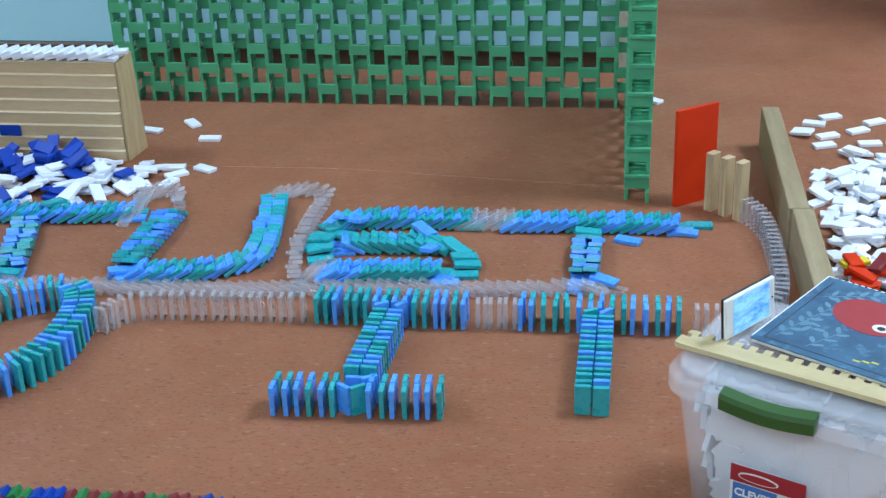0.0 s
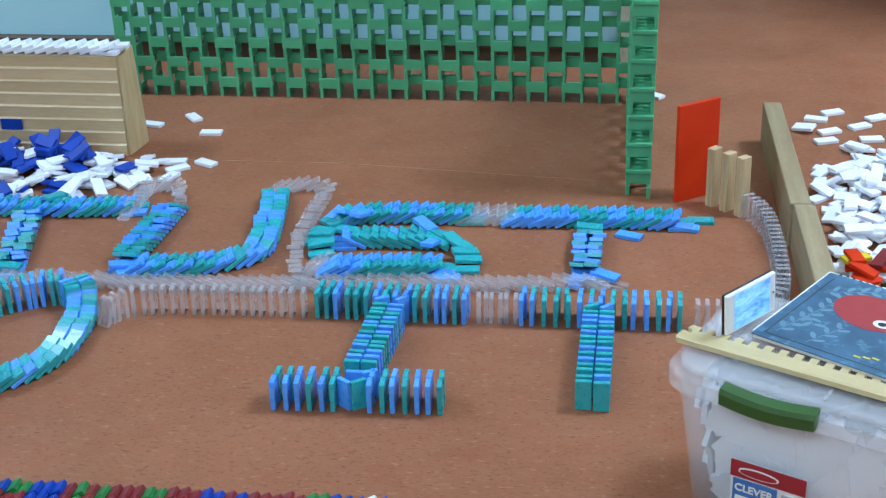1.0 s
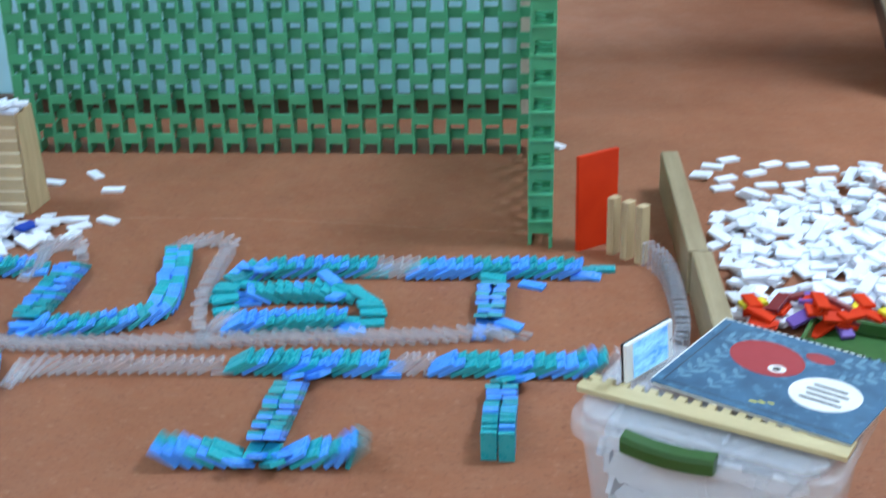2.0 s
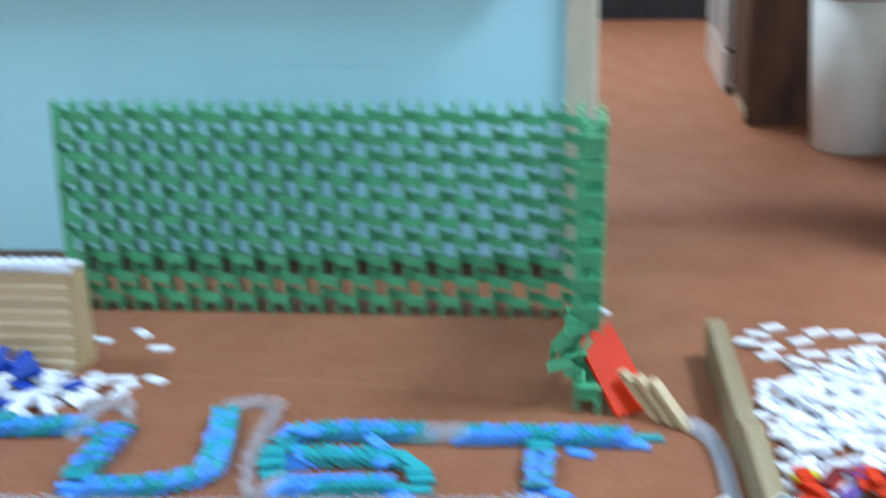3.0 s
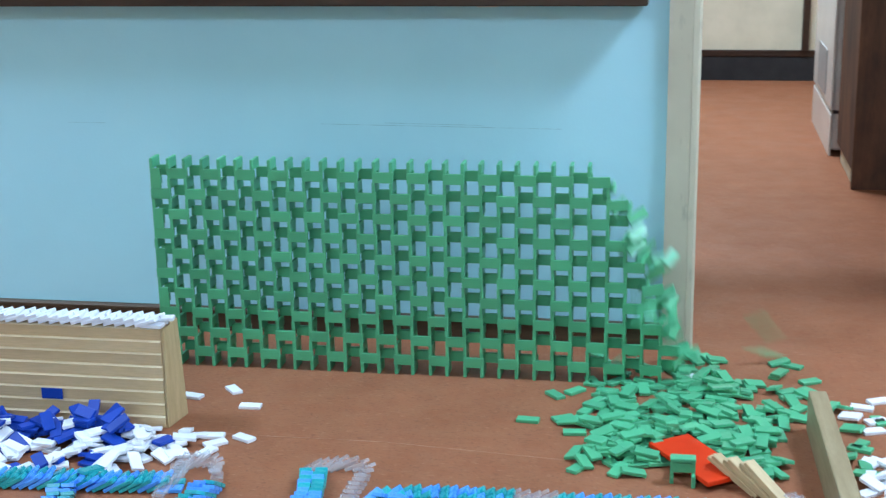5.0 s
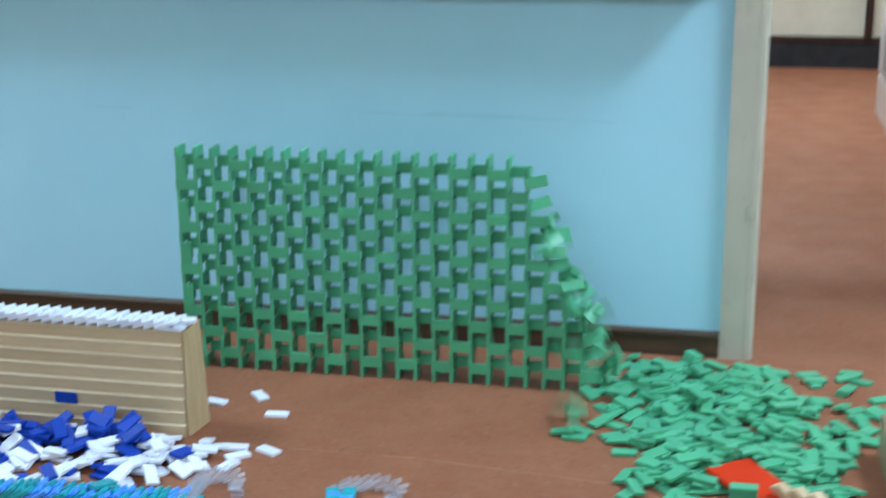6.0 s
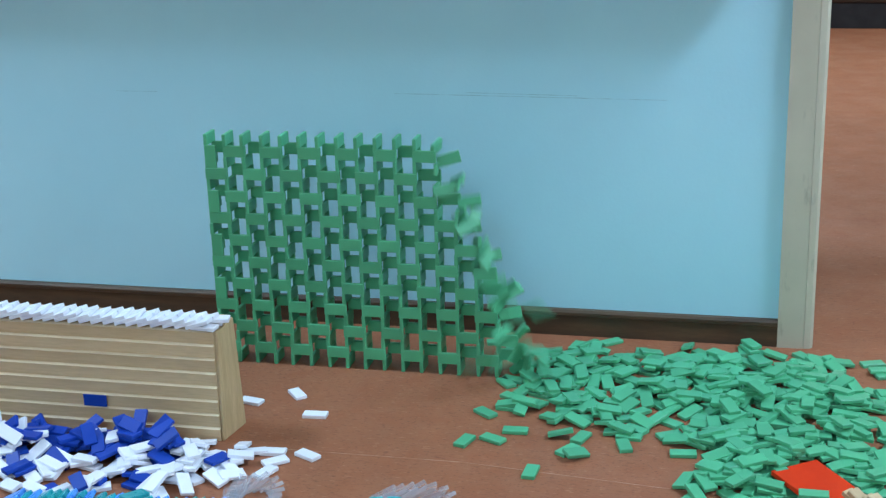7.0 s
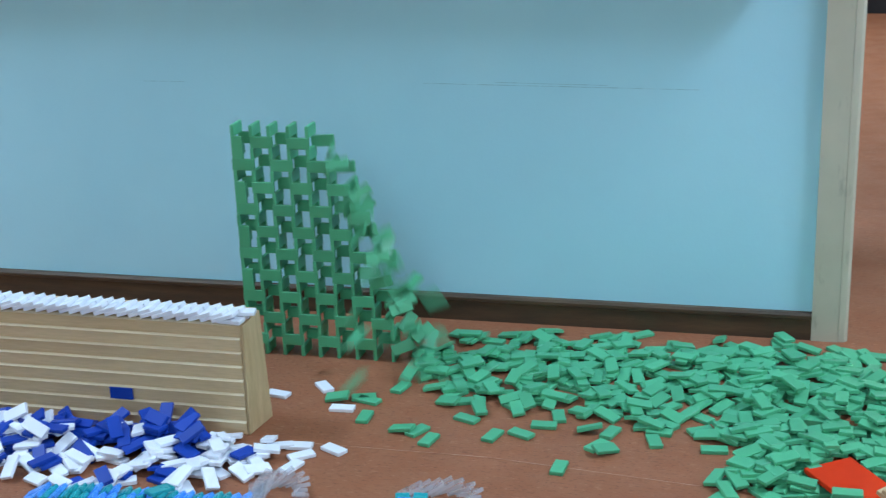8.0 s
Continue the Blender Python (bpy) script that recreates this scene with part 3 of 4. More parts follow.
# some of the heap's top pieces are propped up steeply
rng = random.Random(44)
for i in range(30):
    x, y = rng.uniform(-0.42, 0.10), rng.uniform(-0.55, -0.42)
    z = ground[int((x - X0) / CELL), int((y - Y0) / CELL)]
    domino("navy" if i % 3 else "white", pose(x, y, z + 0.009, rng.uniform(25, 55), rng.uniform(-15, 15), rng.uniform(-35, 35)) @ pose(0, 0, 0, 0, 0, rng.uniform(-70, 70)) @ pose(0, 0, 0, 0, 90, 0), "pile by the stacked boards")
for x, y, h in ((0.146, -0.204, -12), (0.227, -0.155, -50), (0.295, -0.247, 3), (0.336, -0.421, -28), (0.268, -0.418, 6), (0.285, -0.455, 40), (0.282, -0.50, 70), (0.235, -0.428, 30),
                (0.208, -0.415, 100), (0.225, -0.47, 20), (1.262, 0.05, -40)):
    domino("white", settle(x, y, h), "scattered white dominoes")


def by_beam(rng):
    while True:
        x, y = rng.uniform(1.575, 1.97), rng.uniform(-0.88, -0.08)
        if rng.random() < min(1, max(0.035, (-0.26 - y + (x - 1.57) * 0.5) * 4)):
            return x, y


heap(300, by_beam, lambda r, x, y: "purple" if r.random() < 0.02 else "white", "white pile by the wooden beam", 42)
for x, y, h in ((1.58, -0.155, -35), (1.62, -0.215, 20), (1.612, -0.085, -15), (1.651, -0.042, 25), (1.70, -0.125, 30), (1.742, -0.07, 30), (1.80, -0.075, 15), (1.86, -0.10, 10), (1.715, -0.20, 8)):
    domino("white", settle(x, y, h), "scattered white dominoes")
heap(40, lambda r: (r.uniform(1.60, 1.90), r.uniform(-0.895, -0.82)), lambda r, x, y: r.choice(("red", "red", "red", "red", "red", "yellow", "purple", "maroon")), "coloured pile by the beam", 43, 0.3, 66)

tray = tagged(new("sorting_tray"), "shallow olive green plastic tray beside the coloured dominoes", "tray")
tray.matrix_basis = pose(1.800, -0.972, 0, 0, 0, -22)
part("tray_base", box_bm(-0.13, -0.07, 0, 0.13, 0.07, 0.005, 0.002), HANDLE, tray)
for x0, y0, x1, y1 in ((-0.13, -0.07, 0.13, -0.062), (-0.13, 0.062, 0.13, 0.07), (-0.13, -0.0615, -0.122, 0.0615), (0.122, -0.0615, 0.13, 0.0615)):
    part("tray_side", box_bm(x0, y0, 0.0051, x1, y1, 0.030, 0.002), HANDLE, tray)

# ---- stacked boards with a fallen white line ----
rng = random.Random(51)
BH = 0.0281
for i in range(8):
    bm = prism_bm([(-0.0402, 0.0003), (-0.0420, BH - 0.0048), (-0.0450, BH - 0.0032), (-0.0395, BH - 0.0003), (0.0445, BH - 0.0003), (0.0445, 0.0003)], -0.95, 0)
    bm.transform(Matrix(((0, 0, 1, 0), (1, 0, 0, 0), (0, 1, 0, 0), (0, 0, 0, 1))))
    bmesh.ops.recalc_face_normals(bm, faces=bm.faces[:])
    plank = tagged(part("board", bm, PINE), "pale pine board lying in a neat stack", "board", "stacked boards")
    plank.data.materials.append(EDGELIGHT)
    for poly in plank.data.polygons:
        # the light caught along the top edge of each board is painted as paler wood
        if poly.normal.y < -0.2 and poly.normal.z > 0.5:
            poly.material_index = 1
    plank.matrix_basis = pose(0.1528 + rng.uniform(-0.0006, 0.0004), -0.343 + rng.uniform(-0.0008, 0.0008), i * BH)
mark = part("blue_marker", box_bm(-0.024, -0.002, -0.012, 0.024, 0, 0.012, 0.0006), NAVY)
tagged(mark, "dark blue domino stuck to the stacked boards", "domino")
mark.matrix_basis = pose(-0.098, -0.3880, 0.069)
TOPZ = 8 * BH - 0.0002
# a thin offcut stands against the end of the stack, its far foot turned out
bm = bmesh.new()
for x, y, z in ((0, -0.040, 0), (0.004, -0.040, 0), (0, 0.0445, 0), (0.016, 0.0445, 0), (0, -0.040, TOPZ - 0.004), (0.007, -0.040, TOPZ - 0.004), (0, 0.0445, TOPZ - 0.004), (0.006, 0.0445, TOPZ - 0.004)):
    bm.verts.new((x, y, z))
bmesh.ops.convex_hull(bm, input=bm.verts[:])
bmesh.ops.bevel(bm, geom=bm.edges[:], offset=0.0012, segments=1, affect="EDGES", profile=0.5)
offcut = tagged(part("end_board", bm, ENDPINE), "pale pine offcut standing against the stack's end", "board")
offcut.matrix_basis = pose(0.1537, -0.343, 0)
for i in range(44):
    x = -0.94 + i * 0.0242
    if x < 0.11:
        for k in range(2):
            m = toppled(x + rng.uniform(-0.002, 0.002), -0.365 + (k - 0.5) * 0.0252, rng.uniform(-4, 4), 72, TOPZ)
            domino("white", m, "fallen white line on the boards")
for x, y, z, h in ((0.137, -0.348, 0.0, 5), (0.135, -0.378, 0.0, -5), (0.15, -0.354, 0.0078, 12)):
    domino("white", pose(x, y, TOPZ + T / 2 + z, 0, 90, h), "fallen white line on the boards")

# ---- beam, planks, red board ----
for x, y, l, h in ((1.511, -0.478, 0.52, 91.6), (1.531, -0.99, 0.50, 91.6)):
    beam = part("wooden_beam", box_bm(-l / 2, -0.0185, 0, l / 2, 0.0185, 0.089, 0.003, 2), STUD)
    tagged(beam, "weathered wooden stud laid on edge on the floor", "beam", "beams on the floor")
    beam.matrix_basis = pose(x, y, 0, 0, 0, h)


def leaf_pose(x, y, heading, phi, thick, height, lift=0.0):
    return pose(x, y, lift, 0, 0, heading) @ pose(thick / 2, 0, 0, 0, phi, 0) @ pose(-thick / 2, 0, height / 2)


PH = 0.117
for i, (x, y, h) in enumerate(((1.372, -0.551, 139), (1.398, -0.573, 137), (1.424, -0.594, 135))):
    for k in range(2):
        ob = part("wooden_plank", box_bm(-0.0039, -0.0117, -PH / 2, 0.0039, 0.0117, PH / 2, 0.0007), PLANK)
        tagged(ob, "pale wooden building plank standing on end", "plank", "planks before the red board")
        sx = x + (k * 0.0083) * math.cos(radians(h + 180))
        sy = y + (k * 0.0083) * math.sin(radians(h + 180))
        t = 2.66 - 0.05 * i
        lift = 0.0
        end = 70 - 2 * i - 3 * k
        q = lambda phi: leaf_pose(sx, sy, h, phi, 0.0078, PH, lift)
        MOVES.append((ob, [(0, q(0)), (t - 0.12, q(0)), (t, q(13)), (2.80, q(24 + 4 * i)), (2.9, q(38 + 3 * i)), (3.0, q(52)), (3.12, q(62)), (3.3, q(end)), (8, q(end))]))
        ob.matrix_basis = q(0)
RW, RH, RT = 0.095, 0.195, 0.0095
red = part("red_board", box_bm(-RT / 2, -RW / 2, -RH / 2, RT / 2, RW / 2, RH / 2, 0.0012, 2), RED)
tagged(red, "smooth red plastic board standing on edge on the floor", "board")
q = lambda phi, lift=0.0, dx=0.0: leaf_pose(1.343 - dx, -0.519 - 0.4 * dx, 126, phi, RT, RH, lift)
red.matrix_basis = q(0)
slid = leaf_pose(1.322, -0.530, 126, 87.5, RT, RH, 0.013)
MOVES.append((red, [(0, q(0)), (2.70, q(0)), (2.8, q(7)), (2.9, q(25)), (3.0, q(50, 0, 0.012)), (3.1, q(58, 0, 0.033)), (3.2, q(66, 0.002, 0.032)), (3.3, q(74, 0.005, 0.032)), (3.45, q(82, 0.009, 0.028)), (3.6, slid), (8, slid)]))

# ---- tub with board, book and phone ----
tub = tagged(new("storage_tub"), "translucent plastic storage tub full of white dominoes", "storage tub")
tub.matrix_basis = pose(1.268, -1.545, 0, 0, 0, -25.5)
TL, TD, TH = 0.34, 0.25, 0.221


def shell(z0, z1, low, high, wall):
    """A tapered open tub wall between two rounded outlines."""
    bm = bmesh.new()
    rings = []
    for inset, z in ((low, z0), (high, z1), (high + wall, z1), (low + wall, z0 + wall)):
        rings.append([bm.verts.new((x, y, z)) for x, y in rounded(inset, inset, TL - inset, TD - inset, 0.035)])
    for a, b2 in zip(rings, rings[1:]):
        n = len(a)
        for i in range(n):
            bm.faces.new((a[i], a[(i + 1) % n], b2[(i + 1) % n], b2[i])).smooth = True
    bm.faces.new(rings[0][::-1])
    bm.faces.new(rings[-1])
    return bm


part("tub_body", shell(0.0, TH - 0.018, 0.032, 0.012, 0.003), TUB, tub)
part("rim", prism_bm(rounded(0.0, 0.0, TL, TD, 0.045), TH - 0.030, TH - 0.006, 0.004), TUB, tub)
part("lid", prism_bm(rounded(0.012, 0.012, TL - 0.012, TD - 0.012, 0.04), TH - 0.0055, TH + 0.004, 0.003), LID, tub)
for x in (0.055, 0.20):
    part("lid_rib", prism_bm([(x, 0.02), (x + 0.004, 0.02), (x + 0.004, TD - 0.02), (x, TD - 0.02)], TH + 0.0045, TH + 0.0065, 0.0006), LID, tub)
bm = bmesh.new()
rows = []
for i in range(25):
    u = i / 24
    x = 0.085 + 0.117 * u
    bow = -0.003 * math.sin(math.pi * u)
    dip = -0.004 * math.sin(math.pi * u)
    rows.append([bm.verts.new(p) for p in ((x, bow + 0.010, TH + 0.001 + dip), (x, bow - 0.006, TH - 0.001 + dip), (x, bow - 0.009, TH - 0.007 + dip), (x, bow - 0.008, TH - 0.022 + dip), (x, 0.006, TH - 0.023 + dip))])
for a, b2 in zip(rows, rows[1:]):
    for j in range(4):
        bm.faces.new((a[j], b2[j], b2[j + 1], a[j + 1]))
    bm.faces.new((a[4], b2[4], b2[0], a[0]))
bm.faces.new(rows[0])
bm.faces.new(rows[-1][::-1])
bmesh.ops.recalc_face_normals(bm, faces=bm.faces[:])
part("handle", bm, HANDLE, tub, "olive green latch handle")
tag = part("label", box_bm(0.09, 0.0125, 0.035, 0.185, 0.0135, 0.14), PAPER, tub, "paper product label")
tag.matrix_basis = pose(0.009, 0, -0.024)
part("label_band", box_bm(0.09, 0.0105, 0.117, 0.185, 0.0123, 0.14), LABELRED, tag)
part("label_panel", box_bm(0.094, 0.0105, 0.045, 0.150, 0.0123, 0.114), LABELBLUE, tag)
part("label_logo", prism_bm([(0.10 + 0.026 + 0.026 * math.cos(k * 0.3491), 0.128 + 0.0065 * math.sin(k * 0.3491)) for k in range(18)], 0, 0.001), PAPER, tag).matrix_basis = Matrix(((1, 0, 0, 0), (0, 0, 1, 0.009), (0, 1, 0, 0), (0, 0, 0, 1)))
part("label_logo", prism_bm([(0.126 + 0.0235 * math.cos(k * 0.3491), 0.128 + 0.0048 * math.sin(k * 0.3491)) for k in range(18)], 0, 0.001), LABELRED, tag).matrix_basis = Matrix(((1, 0, 0, 0), (0, 0, 1, 0.0082), (0, 1, 0, 0), (0, 0, 0, 1)))


def word(name, text, size, mat, parent):
    """A printed word as thin raised letters."""
    cu = bpy.data.curves.new(name, "FONT")
    cu.body, cu.size, cu.extrude, cu.offset = text, size, 0.0004, 0.00035
    cu.resolution_u = 3
    holder = bpy.data.objects.new(name, cu)
    bpy.context.scene.collection.objects.link(holder)
    me = bpy.data.meshes.new_from_object(holder.evaluated_get(bpy.context.evaluated_depsgraph_get()))
    bpy.data.objects.remove(holder)
    bm = bmesh.new()
    bm.from_mesh(me)
    bpy.data.meshes.remove(me)
    return part(name, bm, mat, parent)


word("label_word", "CLEVER", 0.0145, PAPER, tag).matrix_basis = pose(0.0965, 0.0098, 0.098, 90, 0, 0)
part("print_bar", box_bm(0.098, 0.009, 0.081, 0.138, 0.0103, 0.091), PAPER, tag)
part("label_picture", box_bm(0.156, 0.0105, 0.085, 0.180, 0.0123, 0.11), GREY, tag)
rng = random.Random(61)
bm = bmesh.new()
for i in range(560):
    z = rng.uniform(0.028, 0.172)
    inset = 0.041 - 0.10 * z
    x, y = rng.uniform(inset + 0.044, TL - inset - 0.044), rng.uniform(inset + 0.044, TD - inset - 0.044)
    piece = box_bm(-T / 2, -W / 2, -H / 2, T / 2, W / 2, H / 2)
    if i % 6 < 2:
        y = inset + rng.uniform(0.010, 0.018)
        piece.transform(pose(x, y, z, rng.uniform(-8, 8), 0, 90 + rng.uniform(-9, 9)) @ pose(0, 0, 0, rng.uniform(0, 180), 0, 0))
    elif i % 6 == 2:
        x = inset + rng.uniform(0.010, 0.018)
        piece.transform(pose(x, y, z, 0, rng.uniform(-8, 8), rng.uniform(-9, 9)) @ pose(0, 0, 0, rng.uniform(0, 180), 0, 0))
    elif i % 6 == 3:
        piece.transform(pose(x, y, rng.uniform(0.155, 0.178), 0, 0, rng.uniform(0, 180)) @ pose(0, 0, 0, rng.uniform(-15, 15), 90 + rng.uniform(-15, 15), 0))
    else:
        piece.transform(pose(min(max(x, 0.06), TL - 0.06), min(max(y, 0.06), TD - 0.06), z, rng.uniform(-60, 60), rng.uniform(40, 140), rng.uniform(0, 180)))
    me = bpy.data.meshes.new("piece")
    piece.to_mesh(me)
    piece.free()
    bm.from_mesh(me)
    bpy.data.meshes.remove(me)
tagged(part("stored_dominoes", bm, WHITE, tub, "white dominoes stored loosely inside"), kind="stuff")

jig = part("notched_board", bmesh.new(), PLY)
bm = bmesh.new()
JL, JW, PITCH = 0.343, 0.040, 0.0192
outline = [(0, 0.004), (0.004, 0), (JL, 0), (JL, JW)]
x = JL - 0.008
while x > 0.02:
    outline += [(x, JW), (x, JW - 0.012), (x - 0.0088, JW - 0.012), (x - 0.0088, JW)]
    x -= PITCH
outline += [(0.006, JW), (0.004, JW - 0.008), (0.012, JW - 0.012), (0.012, JW - 0.019), (0.0, JW - 0.017)]
bm.free()
jig.data = mesh_of("notched_board", prism_bm(outline, 0, 0.0065), PLY)
tagged(jig, "pale plywood strip with a row of notches on the tub", "notched board")
JZ = TH + 0.0085
jig.matrix_basis = pose(1.289, -1.496, JZ, 0, 0, -26.7)

sheet = part("paper", box_bm(0, 0, 0, 0.20, 0.205, 0.004, 0.0008), PAPER)
tagged(sheet, "loose white paper under the picture book", "paper")
sheet.matrix_basis = pose(1.386, -1.464, JZ, 0, 0, -33)
book = tagged(new("spiral_book"), "spiral-bound picture book with a dark blue cover", "book")
book.matrix_basis = pose(1.385, -1.484, JZ + 0.0042, 0, 0, -33)
part("page_block", box_bm(0, 0, 0, 0.26, 0.206, 0.005, 0.0006), PAPER, book)
part("cover", box_bm(-0.002, -0.002, 0.0052, 0.262, 0.207, 0.0066, 0.0004), COVER, book)


def blob(cx, cy, rx, ry, z0, z1, turn=0.0, n=28):
    c, s = math.cos(turn), math.sin(turn)
    return prism_bm([(cx + rx * math.cos(a) * c - ry * math.sin(a) * s, cy + rx * math.cos(a) * s + ry * math.sin(a) * c) for a in [2 * math.pi * k / n for k in range(n)]], z0, z1)


part("printed_shape", blob(0.093, 0.134, 0.053, 0.042, 0.0067, 0.0070, -0.35), PRINTRED, book, "round red printed shape")
part("printed_shape", blob(0.150, 0.170, 0.020, 0.012, 0.0067, 0.0070, -0.1), PRINTRED, book)
part("printed_shape", blob(0.116, 0.114, 0.012, 0.010, 0.0071, 0.0073), PAPER, book)
part("printed_shape", blob(0.116, 0.113, 0.0055, 0.005, 0.0074, 0.0075), INK, book)
for x0, y0, x1, y1 in ((0.010, 0.010, 0.0112, 0.196), (0.0114, 0.010, 0.255, 0.0112)):
    part("border_line", box_bm(x0, y0, 0.0067, x1, y1, 0.0069), INK, book)
part("printed_panel", blob(0.192, 0.088, 0.045, 0.042, 0.0067, 0.0070, 0.1), PAPER, book, "white printed panel")
for k in range(4):
    part("print_bar", box_bm(0.166 + 0.004 * (k % 2), 0.066 + 0.012 * k, 0.0071, 0.220 - 0.006 * (k % 2), 0.0705 + 0.012 * k, 0.0073), INK, book)
for k in range(3):
    part("print_mark", box_bm(0.122 + 0.010 * k, 0.022 + 0.004 * k, 0.0067, 0.131 + 0.010 * k, 0.025 + 0.004 * k, 0.0069), YELLOW, book)
rng = random.Random(71)
level = 0.00680
for x0, y0, x1, y1 in ((0.020, 0.022, 0.046, 0.150), (0.062, 0.018, 0.082, 0.078), (0.018, 0.150, 0.075, 0.192), (0.185, 0.120, 0.250, 0.190), (0.170, 0.170, 0.215, 0.198), (0.030, 0.085, 0.050, 0.060)):
    dx, dy = x1 - x0, y1 - y0
    length = math.hypot(dx, dy)
    nx, ny = -dy / length * 0.0006, dx / length * 0.0006
    part("printed_stem", prism_bm([(x0 - nx, y0 - ny), (x1 - nx, y1 - ny), (x1 + nx, y1 + ny), (x0 + nx, y0 + ny)], 0.0067, 0.00678), PRINTPALE, book)
    steps = max(2, int(length / 0.017))
    for k in range(steps):
        for side in (-1, 1):
            u = (k + 0.5 + 0.15 * side) / steps
            a = math.atan2(dy, dx) + side * rng.uniform(0.7, 1.0)
            level += 0.000004
            part("printed_leaf", blob(x0 + dx * u + 0.010 * math.cos(a), y0 + dy * u + 0.010 * math.sin(a), 0.0082, rng.uniform(0.0028, 0.0042), 0.0067, level, a, 10), PRINTPALE, book)
for k in range(26):
    bm = bmesh.new()
    bmesh.ops.create_circle(bm, segments=6, radius=0.0008)
    ring = [v.co.copy() for v in bm.verts]
    bm.free()
    bm = bmesh.new()
    n, loops = 12, []
    for j in range(n):
        a = 2 * math.pi * j / n
        loops.append([bm.verts.new(((0.0036 + p.x) * math.cos(a) * 0 + p.y, (0.0036 + p.x) * math.cos(a), (0.0036 + p.x) * math.sin(a))) for p in ring])
    for j in range(n):
        a, b2 = loops[j], loops[(j + 1) % n]
        for i in range(6):
            bm.faces.new((a[i], a[(i + 1) % 6], b2[(i + 1) % 6], b2[i])).smooth = True
    bm.transform(pose(0.012 + 0.0094 * k, 0.2085, 0.0036))
    part("spiral_ring", bm, INK, book)

phone = tagged(new("smartphone"), "white smartphone with a lit screen standing in the notched board", "phone")
phone.matrix_basis = pose(1.351, -1.488, JZ + 0.0066, -4, 0, 50)
part("phone_body", box_bm(0, -0.0036, 0, 0.099, 0.0024, 0.054, 0.0025, 3), ENAMEL, phone)
part("back_cover", box_bm(-0.0006, 0.0025, 0.0004, 0.0996, 0.0052, 0.0546, 0.001), INK, phone, "dark back cover")
part("screen", box_bm(0.014, -0.0044, 0.003, 0.086, -0.0037, 0.051), SCREEN, phone, "glowing blue screen")
part("camera_dot", blob(0.093, 0.027, 0.0014, 0.0014, 0, 0.0006, 0, 12), INK, phone).matrix_basis = Matrix(((1, 0, 0, 0), (0, 0, 1, -0.0043), (0, 1, 0, 0), (0, 0, 0, 1)))

# ---- the green domino wall ----
CELLS, ROWS, P = 30, 10, 0.0405
BRICKS = []


def upright(x, y, z):
    """On its long edge, square to the wall."""
    return pose(x, y, z) @ pose(0, 0, 0, 90, 0, 0)


def rail(x, y, z):
    """On its long edge, along the wall."""
    return pose(x, y, z, 0, 0, 90) @ pose(0, 0, 0, 90, 0, 0)


TOP = [(30.5, 4.36), (29.5, 4.45), (28, 4.62), (24.5, 5.10), (20, 5.73), (19, 5.9), (15.5, 6.33), (12.3, 6.87), (8.6, 7.36), (4.6, 7.94), (0, 8.6)]


def front_time(k):
    """When the collapse, at the top of the wall, reaches upright number k."""
    for (k0, t0), (k1, t1) in zip(TOP, TOP[1:]):
        if k >= k1:
            return t0 + (k0 - k) / (k0 - k1) * (t1 - t0)
    return 9.0


rng = random.Random(81)
for r in range(ROWS + 1):
    z = r * 0.048
    for k in range(CELLS + 1):
        x = T / 2 + k * P + rng.uniform(-0.0012, 0.0012)
        back = 0.0085 if k == 0 and r % 2 == 1 else 0.0
        t = front_time(k - 0.43 * (ROWS - r)) + rng.uniform(-0.05, 0.05)
        BRICKS.append((upright(x, 0.024 + back + rng.uniform(-0.001, 0.001), z + 0.012), t, "main"))
    if r == ROWS:
        break
    for c in range(CELLS):
        y = T / 2 if (c + r) % 2 == 0 else H - T / 2
        x = T / 2 + (c + 0.5) * P + rng.uniform(-0.0012, 0.0012)
        t = front_time(c + 0.5 - 0.43 * (ROWS - r)) + rng.uniform(-0.05, 0.05)
        BRICKS.append((rail(x, y + rng.uniform(-0.0012, 0.0012), z + 0.036), t, "main"))
    if r % 2 == 1:
        BRICKS.append((pose(0.0125, T / 2, z + 0.024, 0, 0, 90), 9.0, "main"))

STATIONS, RROWS = 13, 10
for r in range(RROWS + 1):
    for s in range(STATIONS):
        high = s < 4
        z = r * (0.0555 if high else 0.048)
        y = -0.515 + s * P
        x = 1.234 - 0.010 * s / (STATIONS - 1) + 0.0007 * r
        t = 3.11 + 0.110 * s + 0.16 * r / RROWS + rng.uniform(-0.05, 0.05)
        if s < 4 and 1 <= r <= 2:
            t = 2.92 - 0.006 * r + 0.014 * s
        if s == 0 and r == 0:
            # one arch is left standing beside the red board
            t = 9.0
        if r < RROWS:
            BRICKS.append((rail(x, y, z + 0.036), t, "return"))
            if high:
                BRICKS.append((pose(x, y, z + 0.048 + T / 2, 0, 90, 0), t, "return"))
        side = 1 if (s + r) % 2 else -1
        for e in ((-1, 1) if s == 0 else (side,)):
            BRICKS.append((upright(x + e * (0.024 - T / 2), y + (0.004 if s == 0 and r == 0 and e == 1 else 0.02), z + 0.012), t, "return"))
G9 = 9.81


def on_red(x, y):
    """Whether a place lies under the fallen red board or the planks."""
    c, d = math.cos(radians(126)), math.sin(radians(126))
    u, v = (x - 1.325) * c + (y + 0.515) * d, -(x - 1.325) * d + (y + 0.515) * c
    return -0.14 < u < 0.20 and abs(v) < 0.062


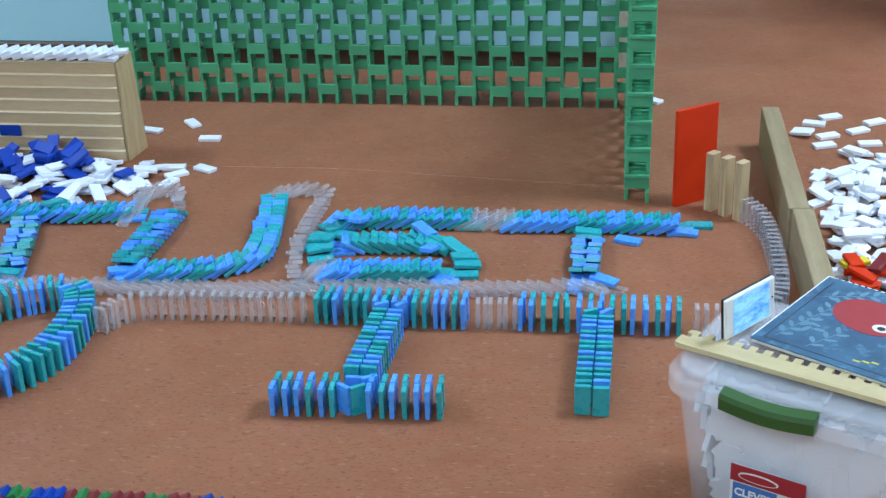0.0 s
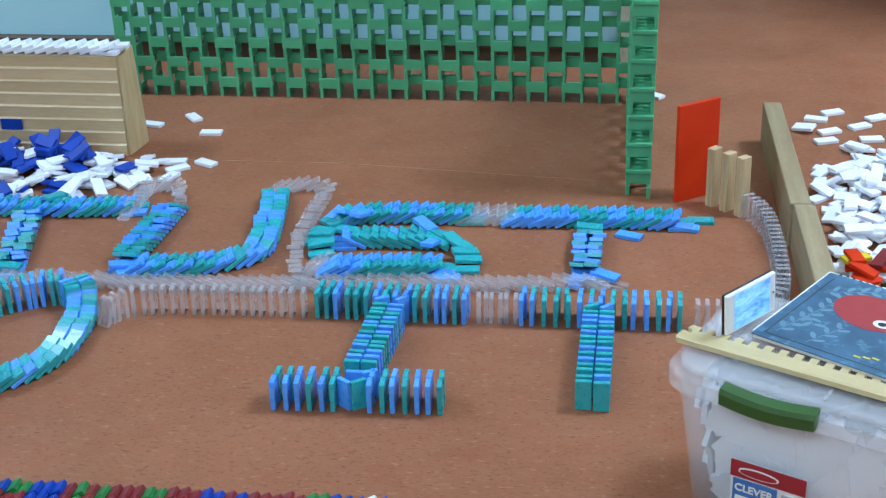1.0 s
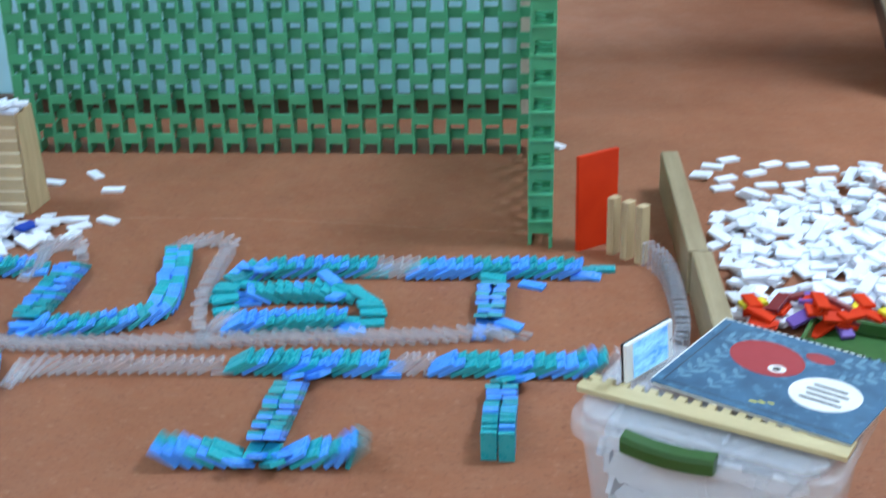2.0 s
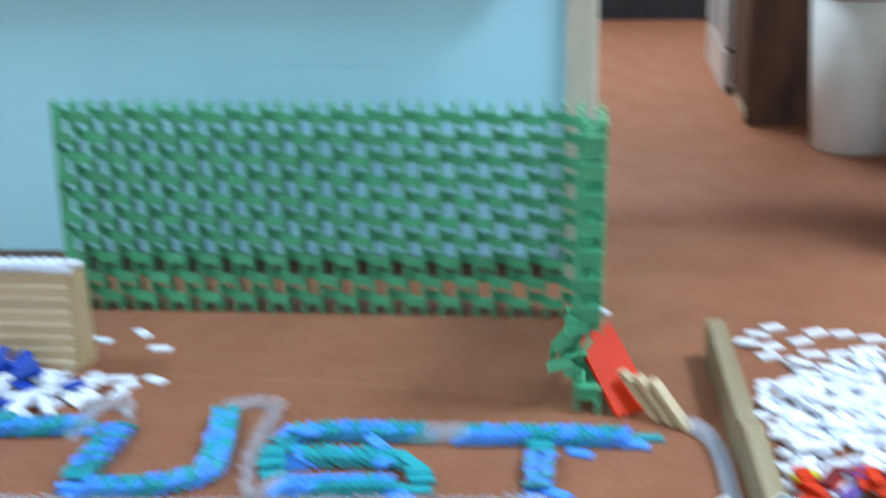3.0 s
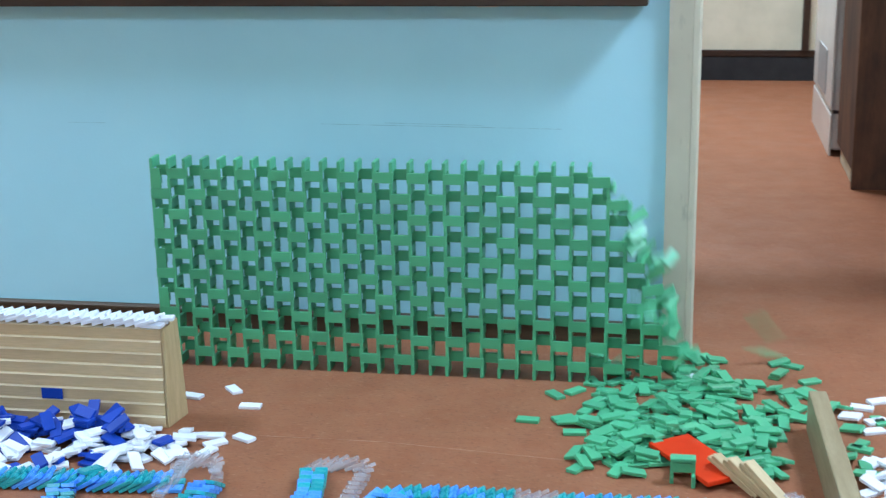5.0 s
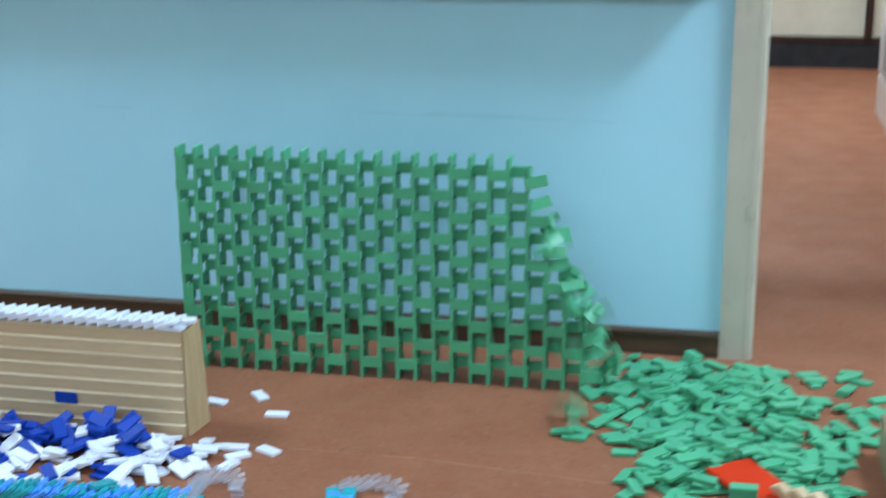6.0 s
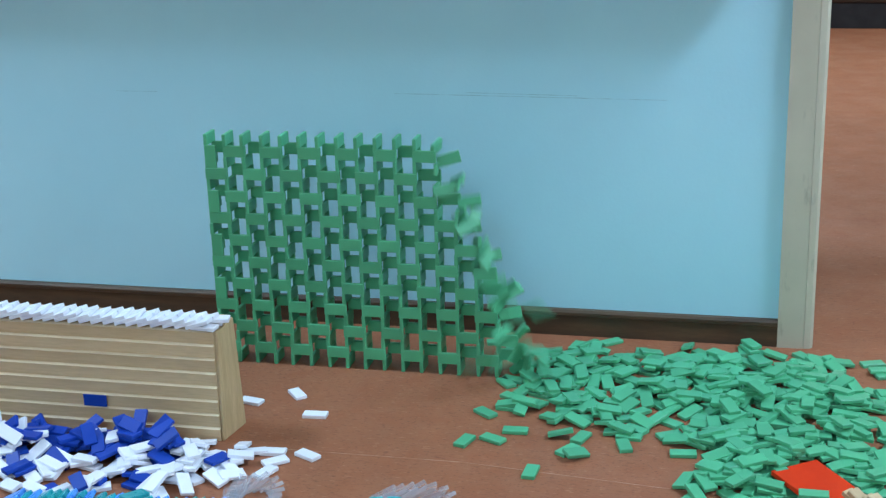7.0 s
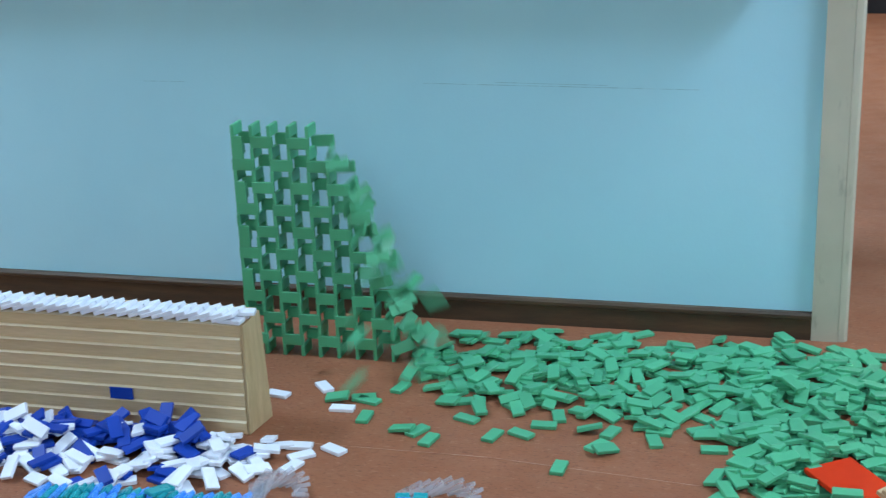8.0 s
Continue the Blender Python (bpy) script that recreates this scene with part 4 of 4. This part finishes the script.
def landing(m, kind, rng):
    """Where a domino of the wall comes to lie on the floor."""
    x, y, z = m.translation
    for _ in range(60):
        if kind == "main":
            px = x + rng.gauss(0.022 + 0.04 * z, 0.042)
            py = rng.triangular(-0.22 - 0.15 * max(0, x - 0.55), 0.25, 0.03) - (abs(rng.gauss(0, 0.13)) if rng.random() < 0.13 else 0)
            if x < 1.0 and rng.random() < 0.06:
                px, py = x - rng.uniform(0.0, 0.16), -rng.uniform(0.12, 0.33)
            elif px < x - 0.04:
                continue
        else:
            px = x + rng.gauss(0.02, 0.14) + (rng.uniform(0.1, 0.3) if rng.random() < 0.05 else 0)
            py = y + rng.gauss(0.04, 0.12)
            if y < -0.32 and z < 0.225:
                px, py = x - 0.035 - abs(rng.gauss(0.05, 0.06)), y + abs(rng.gauss(0.05, 0.06))
            if px < 0.98 and rng.random() < 0.7:
                continue
        if rng.random() < 0.035 and x > 1.0 and (y > -0.30 or z > 0.22):
            px, py = px + rng.uniform(0.1, 0.4), py + rng.uniform(0.0, 0.15)
        if py > 0.235 and px < 1.27 or py > 0.36 or py < -0.50:
            continue
        if 1.45 < px < 1.555 and py < -0.20 or px > 1.72:
            continue
        if 1.16 < px < 1.31 and py < -0.455:
            continue
        if px < 0.20 and py < -0.24 or on_red(px, py) and rng.random() < 0.985:
            continue
        return px, py
    return (x + 0.05, y - 0.05) if kind == "main" else (x - 0.11, y + 0.07)


def collapse():
    rng = random.Random(91)
    falls = []
    for m, t, kind in BRICKS:
        if t > 7.97:
            domino("green", m, "green domino wall" if kind == "main" else "green return wall")
            continue
        px, py = landing(m, kind, rng)
        dur = math.sqrt(2 * max(0.02, m.translation.z) / G9) * rng.uniform(1.05, 1.35) + rng.uniform(0.04, 0.20)
        if t < 3.05:
            dur = rng.uniform(0.32, 0.44)
        falls.append((t + dur, t, m, px, py, kind))
    for land, t, m, px, py, kind in sorted(falls, key=lambda f: f[0]):
        ob = domino("green", m, "green domino wall" if kind == "main" else "green return wall")
        end = settle(px, py, rng.uniform(0, 180), 0.22, 62)
        a, b2 = m.translation, end.translation
        qa, qb = m.to_quaternion(), end.to_quaternion()
        qb.make_compatible(qa)
        rows = [(0, m), (t, m)]
        for f in (0.3, 0.55, 0.8):
            p = a.lerp(b2, f ** (3.0 if kind == "main" else 0.8 if t < 3.05 else 2.9))
            p.z = a.z + (b2.z - a.z) * f * f
            rows.append((t + f * (land - t), Matrix.LocRotScale(p, qa.slerp(qb, f), None)))
        rows.append((land, end))
        if land < 7.9:
            rows.append((8, end))
        MOVES.append((ob, rows))


collapse()


def motions():
    """Keys all that moves, each thing from the start to the end of the clip."""
    for ob, rows in MOVES:
        clean, last = [], -9
        for t, m in rows:
            if frame(t) > last:
                clean.append((t, m))
                last = frame(t)
        walk(ob, clean)


motions()
